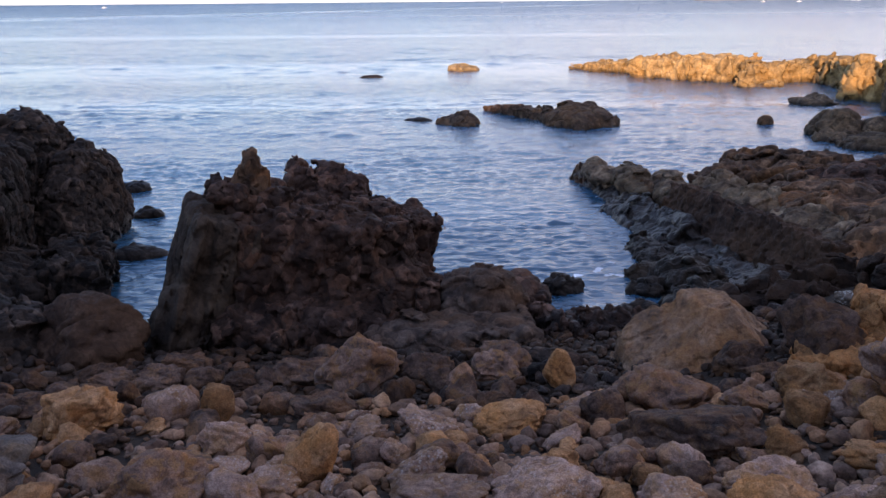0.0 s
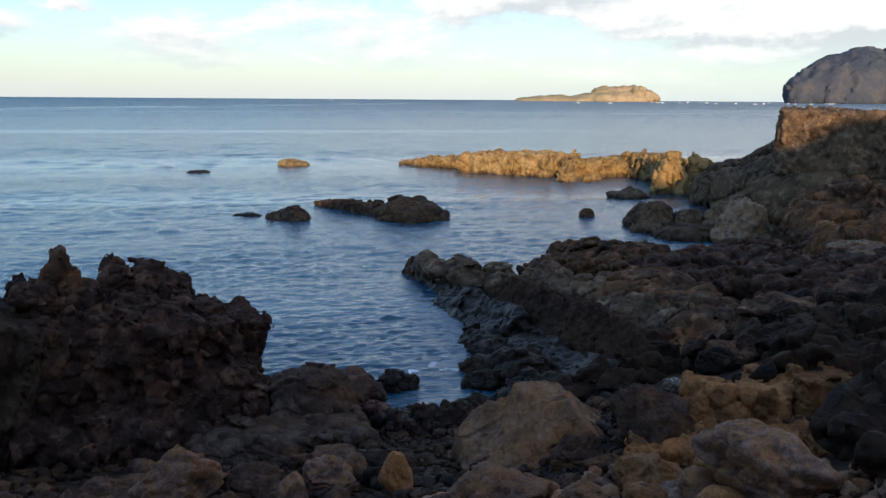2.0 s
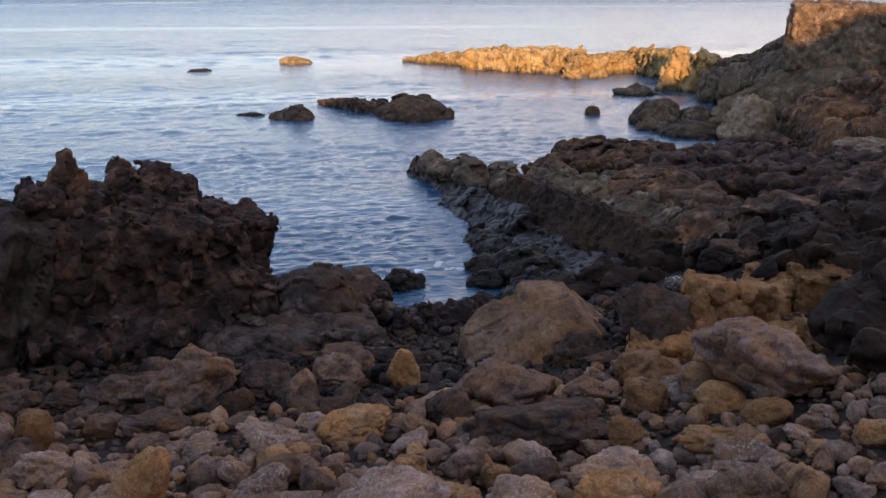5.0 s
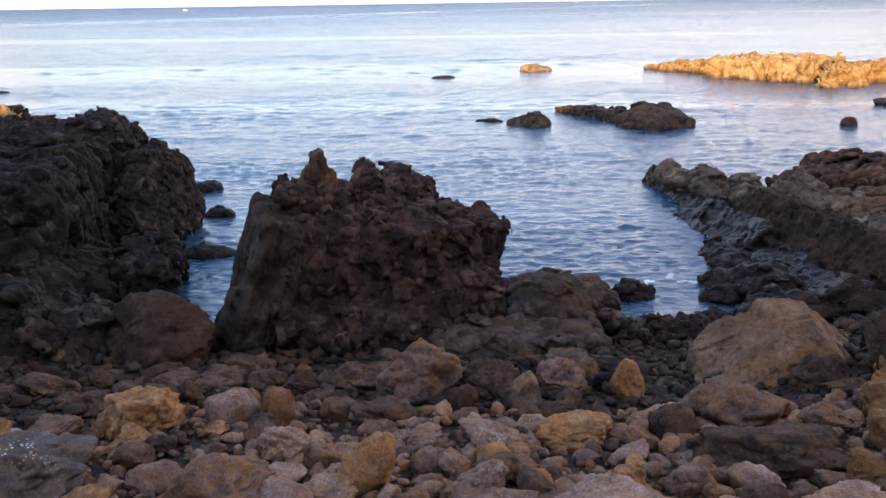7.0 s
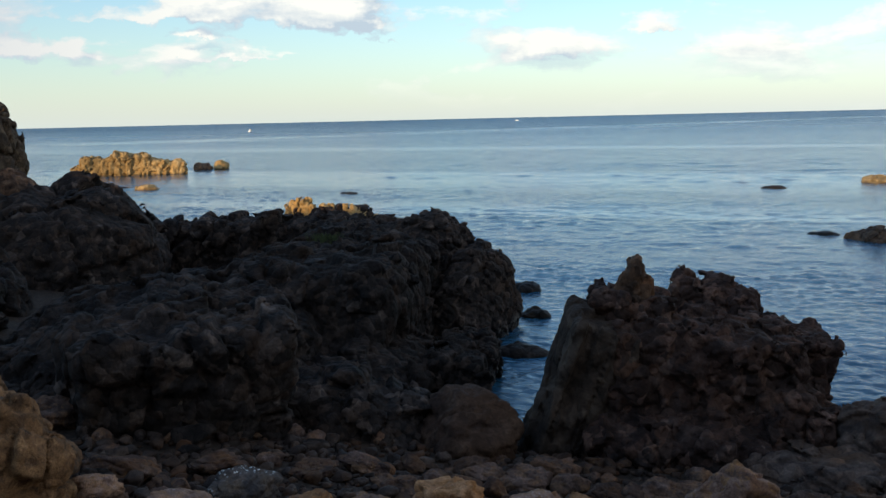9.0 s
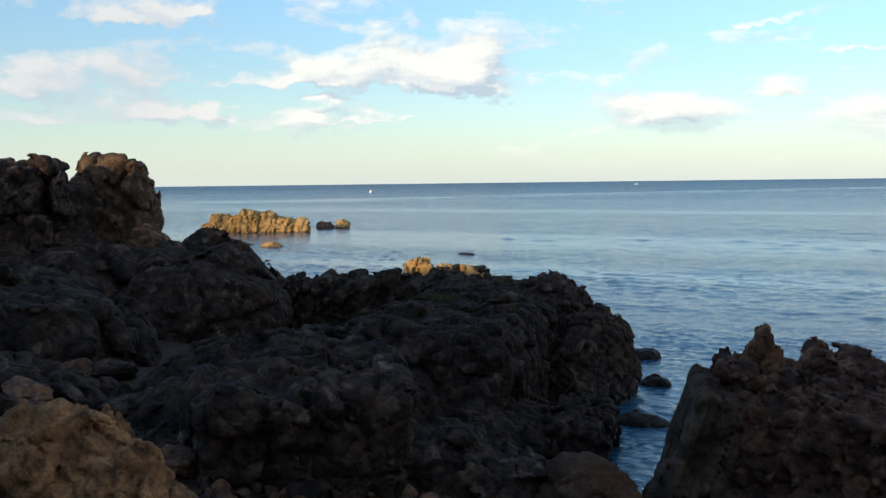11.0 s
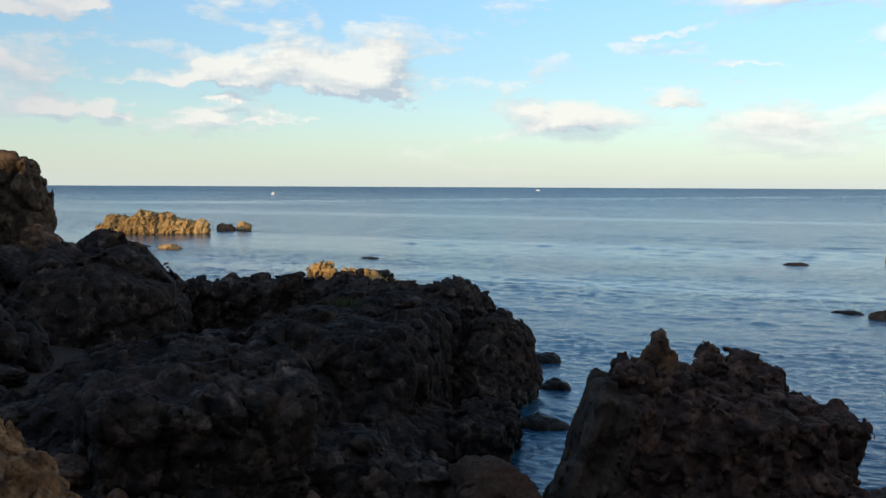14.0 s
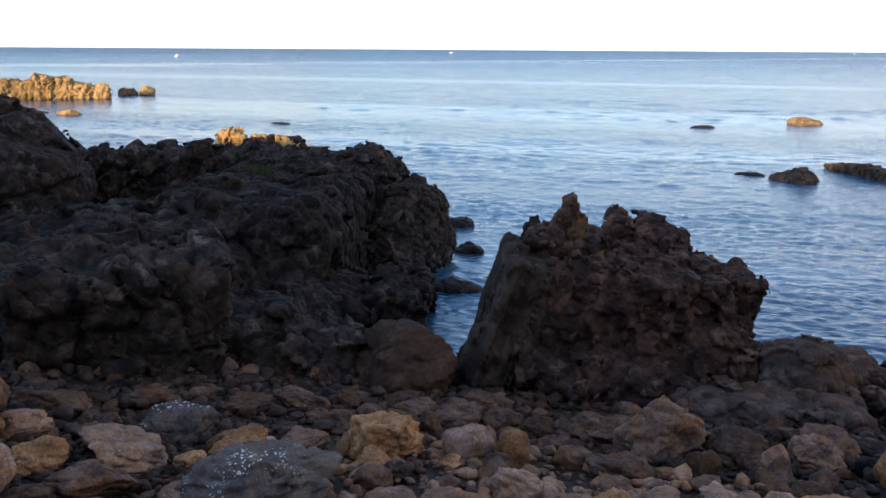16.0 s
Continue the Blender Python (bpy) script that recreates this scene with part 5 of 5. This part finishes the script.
boulder("s", -6.88, 9.09, 0.46, 0.37, 0.48, 37)
boulder("d", -6.40, 7.08, 0.50, 0.40, 0.38, 42)
boulder("g", -5.40, 9.70, 0.40, 0.32, 0.31, 29)
boulder("o", -5.77, 9.01, 0.36, 0.29, 0.41, 32)
boulder("s", -4.84, 7.97, 0.76, 0.61, 0.58, 31)
boulder("o", -6.02, 8.29, 0.22, 0.17, 0.18, 36)
boulder("d", -8.52, 8.99, 0.47, 0.38, 0.36, 43)
boulder("d", -7.83, 10.02, 0.42, 0.34, 0.32, 38)
boulder("d", -6.91, 10.91, 0.32, 0.26, 0.24, 32)
boulder("d", -6.53, 11.62, 0.37, 0.30, 0.28, 29)
boulder("d", -5.51, 10.96, 0.31, 0.25, 0.28, 26)
boulder("e", -5.95, 14.25, 0.84, 0.66, 1.12, 22)
boulder("b", -3.44, 10.83, 0.25, 0.20, 0.42, 17)
boulder("d", -4.78, 12.37, 0.42, 0.34, 0.32, 21)
boulder("g", -7.01, 6.37, 0.22, 0.17, 0.52, 48)
boulder("p", 17.53, 25.33, 0.95, 0.76, 0.77, -35)
boulder("o", 20.34, 24.91, 0.87, 0.70, 1.68, -39)
boulder("p", 28.78, 53.89, 1.65, 1.32, 1.54, -28)
boulder("p", 19.4, 36.4, 1.15, 0.85, 2.4, -28)
boulder("o", 20.1, 30.9, 0.55, 0.5, 1.3, -30)
boulder("b", 21.1, 28.8, 1.15, 0.8, 0.85, -34)
boulder("s", 6.51, 13.30, 0.42, 0.34, 0.35, -26)
boulder("o", 7.68, 12.87, 0.42, 0.34, 0.34, -31)
boulder("d", 21.20, 28.94, 1.05, 0.84, 0.90, -36)
boulder("d", 31.69, 52.07, 1.40, 1.12, 1.46, -31)
boulder("d", 14.02, 18.90, 0.59, 0.47, 0.72, -37)
boulder("d", 11.71, 14.45, 0.56, 0.45, 0.74, -39)
boulder("d", 9.32, 11.78, 0.49, 0.39, 0.59, -39)
boulder("d", 7.63, 9.96, 0.38, 0.31, 0.50, -38)
boulder("d", 8.03, 15.20, 0.46, 0.37, 0.43, -28)
boulder("d", 9.07, 13.70, 0.47, 0.38, 0.49, -34)
boulder("d", 4.01, 11.73, 0.38, 0.30, 0.46, -19)
boulder("d", -4.20, 12.36, 0.35, 0.28, 0.42, 19)
boulder("d", -3.51, 12.39, 0.28, 0.22, 0.39, 16)
boulder("d", -2.53, 12.21, 0.20, 0.16, 0.30, 12)
boulder("d", -0.25, 12.21, 0.35, 0.28, 0.46, 1)
boulder("d", -4.35, 11.49, 0.19, 0.15, 0.36, 21)
boulder("d", -3.01, 12.09, 0.31, 0.25, 0.30, 14)
boulder("d", -5.22, 12.81, 0.28, 0.23, 0.37, 22)
boulder("d", -4.73, 11.33, 0.26, 0.21, 0.31, 23)
boulder("b", -1.22, 16.07, 0.25, 0.20, 0.45, 4)
boulder("d", 1.03, 10.50, 0.17, 0.14, 0.32, -5)
boulder("d", -0.09, 11.80, 0.19, 0.15, 0.36, 1)
boulder("b", 1.43, 9.64, 0.19, 0.15, 0.25, -8)
boulder("d", -3.95, 12.86, 0.34, 0.27, 0.45, 17)
boulder("d", -2.24, 12.33, 0.35, 0.28, 0.36, 10)
boulder("b", -0.15, 16.51, 0.39, 0.32, 0.42, 0)
boulder("b", 0.83, 12.83, 0.41, 0.33, 0.49, -4)
boulder("b", 0.21, 11.78, 0.21, 0.17, 0.40, -1)
boulder("d", -0.68, 11.16, 0.21, 0.17, 0.35, 3)


# rough ground of the shore outcrop
for _ in range(34):
    x, y, r = dice.uniform(6.5, 15.5), dice.uniform(9.0, 20.0), dice.uniform(0.3, 0.75)
    if x < 0.85 * y and all((x - u) ** 2 + (y - v) ** 2 > (0.6 * (r + w)) ** 2 for u, v, w in taken):
        boulder(dice.choice("dkdk"), x, y, r, r * dice.uniform(0.7, 0.95), r * dice.uniform(0.7, 1.1), dice.uniform(0, 180))


for _ in range(40):
    x, y, r = dice.uniform(-20, -9), dice.uniform(7.5, 14.0), dice.uniform(0.25, 0.7)
    if x > -1.6 * y and all((x - u) ** 2 + (y - v) ** 2 > (0.6 * (r + w)) ** 2 for u, v, w in taken):
        boulder(dice.choice("dkk"), x, y, r, r * dice.uniform(0.7, 0.95), r * dice.uniform(0.6, 1.0), dice.uniform(0, 180))


def scatter(count, low, high, spread):
    """Free plan places for stones whose radius lies between low and high."""
    spots = []
    grid = {}
    for u, v, w in taken:
        grid.setdefault((int(u // 1.5), int(v // 1.5)), []).append((u, v, w))
    for _ in range(count * 14):
        y = 6.0 + 10.5 * dice.random() ** 1.3
        x = dice.uniform(-1.05 * y, min(0.8 * y, 6.2))
        r = low + (high - low) * dice.random() ** 2
        i, j = int(x // 1.5), int(y // 1.5)
        around = [s for a in (-1, 0, 1) for b in (-1, 0, 1) for s in grid.get((i + a, j + b), ())]
        if all((x - u) ** 2 + (y - v) ** 2 > (spread * (r + w)) ** 2 for u, v, w in around) and shore_height(x, y) > 0.0:
            taken.append((x, y, r))
            grid.setdefault((i, j), []).append((x, y, r))
            spots.append((x, y, r))
            if len(spots) >= count:
                break
    return spots


for x, y, r in scatter(290, 0.13, 0.27, 0.62):
    # Darker stone colours towards the crags put in the crags' shade.
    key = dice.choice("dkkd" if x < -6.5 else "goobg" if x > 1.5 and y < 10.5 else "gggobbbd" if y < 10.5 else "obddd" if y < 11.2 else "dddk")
    ob = new("stone", small[key][dice.randrange(5)])
    flat = dice.uniform(0.6, 0.85)
    ob.matrix_basis = Matrix.LocRotScale((x, y, ground_at(x, y) + r * flat * 0.55), Euler((dice.uniform(-0.3, 0.3), dice.uniform(-0.3, 0.3), dice.uniform(0, 6.28))), (r * 1.25, r * dice.uniform(0.75, 1.05), r * flat * 1.05))
    tagged(ob, STONES[key][1].replace("boulder", "stone"), "stone", "stones of the beach")


def heap_of(name, label, category, material, shapes_, spots):
    """Many small stones as one mesh."""
    verts, tris, start = [], [], 0
    for x, y, r in spots:
        unit, faces = shapes_[dice.randrange(len(shapes_))]
        m = np.array(Euler((dice.uniform(-0.4, 0.4), dice.uniform(-0.4, 0.4), dice.uniform(0, 6.28))).to_matrix())
        verts.append(((unit * (1.15, dice.uniform(0.7, 1.0), dice.uniform(0.55, 0.85))) @ m) * r + (x, y, ground_at(x, y) + r * 0.42))
        tris.append(faces + start)
        start += len(unit)
    ob = new(name, mesh_of(name, np.concatenate(verts), np.concatenate(tris)))
    ob.data.materials.append(material)
    return tagged(ob, label, category, "", "stuff")


def arrays(me):
    unit = np.empty(len(me.vertices) * 3, F4)
    me.vertices.foreach_get("co", unit)
    return unit.reshape(-1, 3), np.array([f.vertices[:] for f in me.polygons])


cobble_shapes = [arrays(stone_mesh("cobble", 420 + k, 15 + k, 3, 1.0)) for k in range(6)]
loose = scatter(2300, 0.07, 0.17, 0.52)
heap_of("cobbles", "loose brown and grey cobbles between the boulders", "cobbles", mat_gravel, cobble_shapes, [c for c in loose if c[1] < 11.2 and c[0] > -5.5])
# The heaps nearest the crags are coloured darker for their shade.
heap_of("damp_cobbles", "damp cobbles darkened for the shade below the crags", "cobbles", mat_damp_shaded, cobble_shapes, [c for c in loose if c[1] >= 11.2 or c[0] <= -5.5])
pebble_shapes = [arrays(stone_mesh("pebble", 400 + k, 15 + k, 2, 0.8)) for k in range(4)]
tiny = scatter(4000, 0.035, 0.085, 0.58)
heap_of("pebbles", "loose grey and brown pebbles between the boulders", "pebbles", mat_gravel, pebble_shapes, [c for c in tiny if c[1] < 11.0 and c[0] > -5.5])
heap_of("damp_pebbles", "damp pebbles darkened for the shade below the crags", "pebbles", mat_damp_shaded, pebble_shapes, [c for c in tiny if c[1] >= 11.0 or c[0] <= -5.5])


def grass(x, y, z, spread, count, seed):
    """Short tufts of coast grass in the joints of a crag."""
    r = np.random.RandomState(seed)
    v, q = [], []
    for k in range(count):
        a, d = r.uniform(0, 6.28), spread * r.uniform(0, 1) ** 0.7
        bx, by, h, w = x + 1.8 * d * math.cos(a), y + d * math.sin(a), r.uniform(0.06, 0.16), r.uniform(0.008, 0.016)
        lean, t = r.uniform(-0.06, 0.06, 2), r.uniform(0, 6.28)
        c, s_ = w * math.cos(t), w * math.sin(t)
        v += [(bx - c, by - s_, z - 0.25), (bx + c, by + s_, z - 0.25), (bx + lean[0] + c / 3, by + lean[1] + s_ / 3, z + h), (bx + lean[0] - c / 3, by + lean[1] - s_ / 3, z + h)]
        q.append((4 * k, 4 * k + 1, 4 * k + 2, 4 * k + 3))
    ob = new("grass", mesh_of("grass", np.array(v), np.array(q)))
    ob.data.materials.append(mat_grass)
    return tagged(ob, "short green grass in the joints of the crag", "grass", "", "stuff")


grass(-12.9, 21.4, 2.85, 0.35, 220, 1)
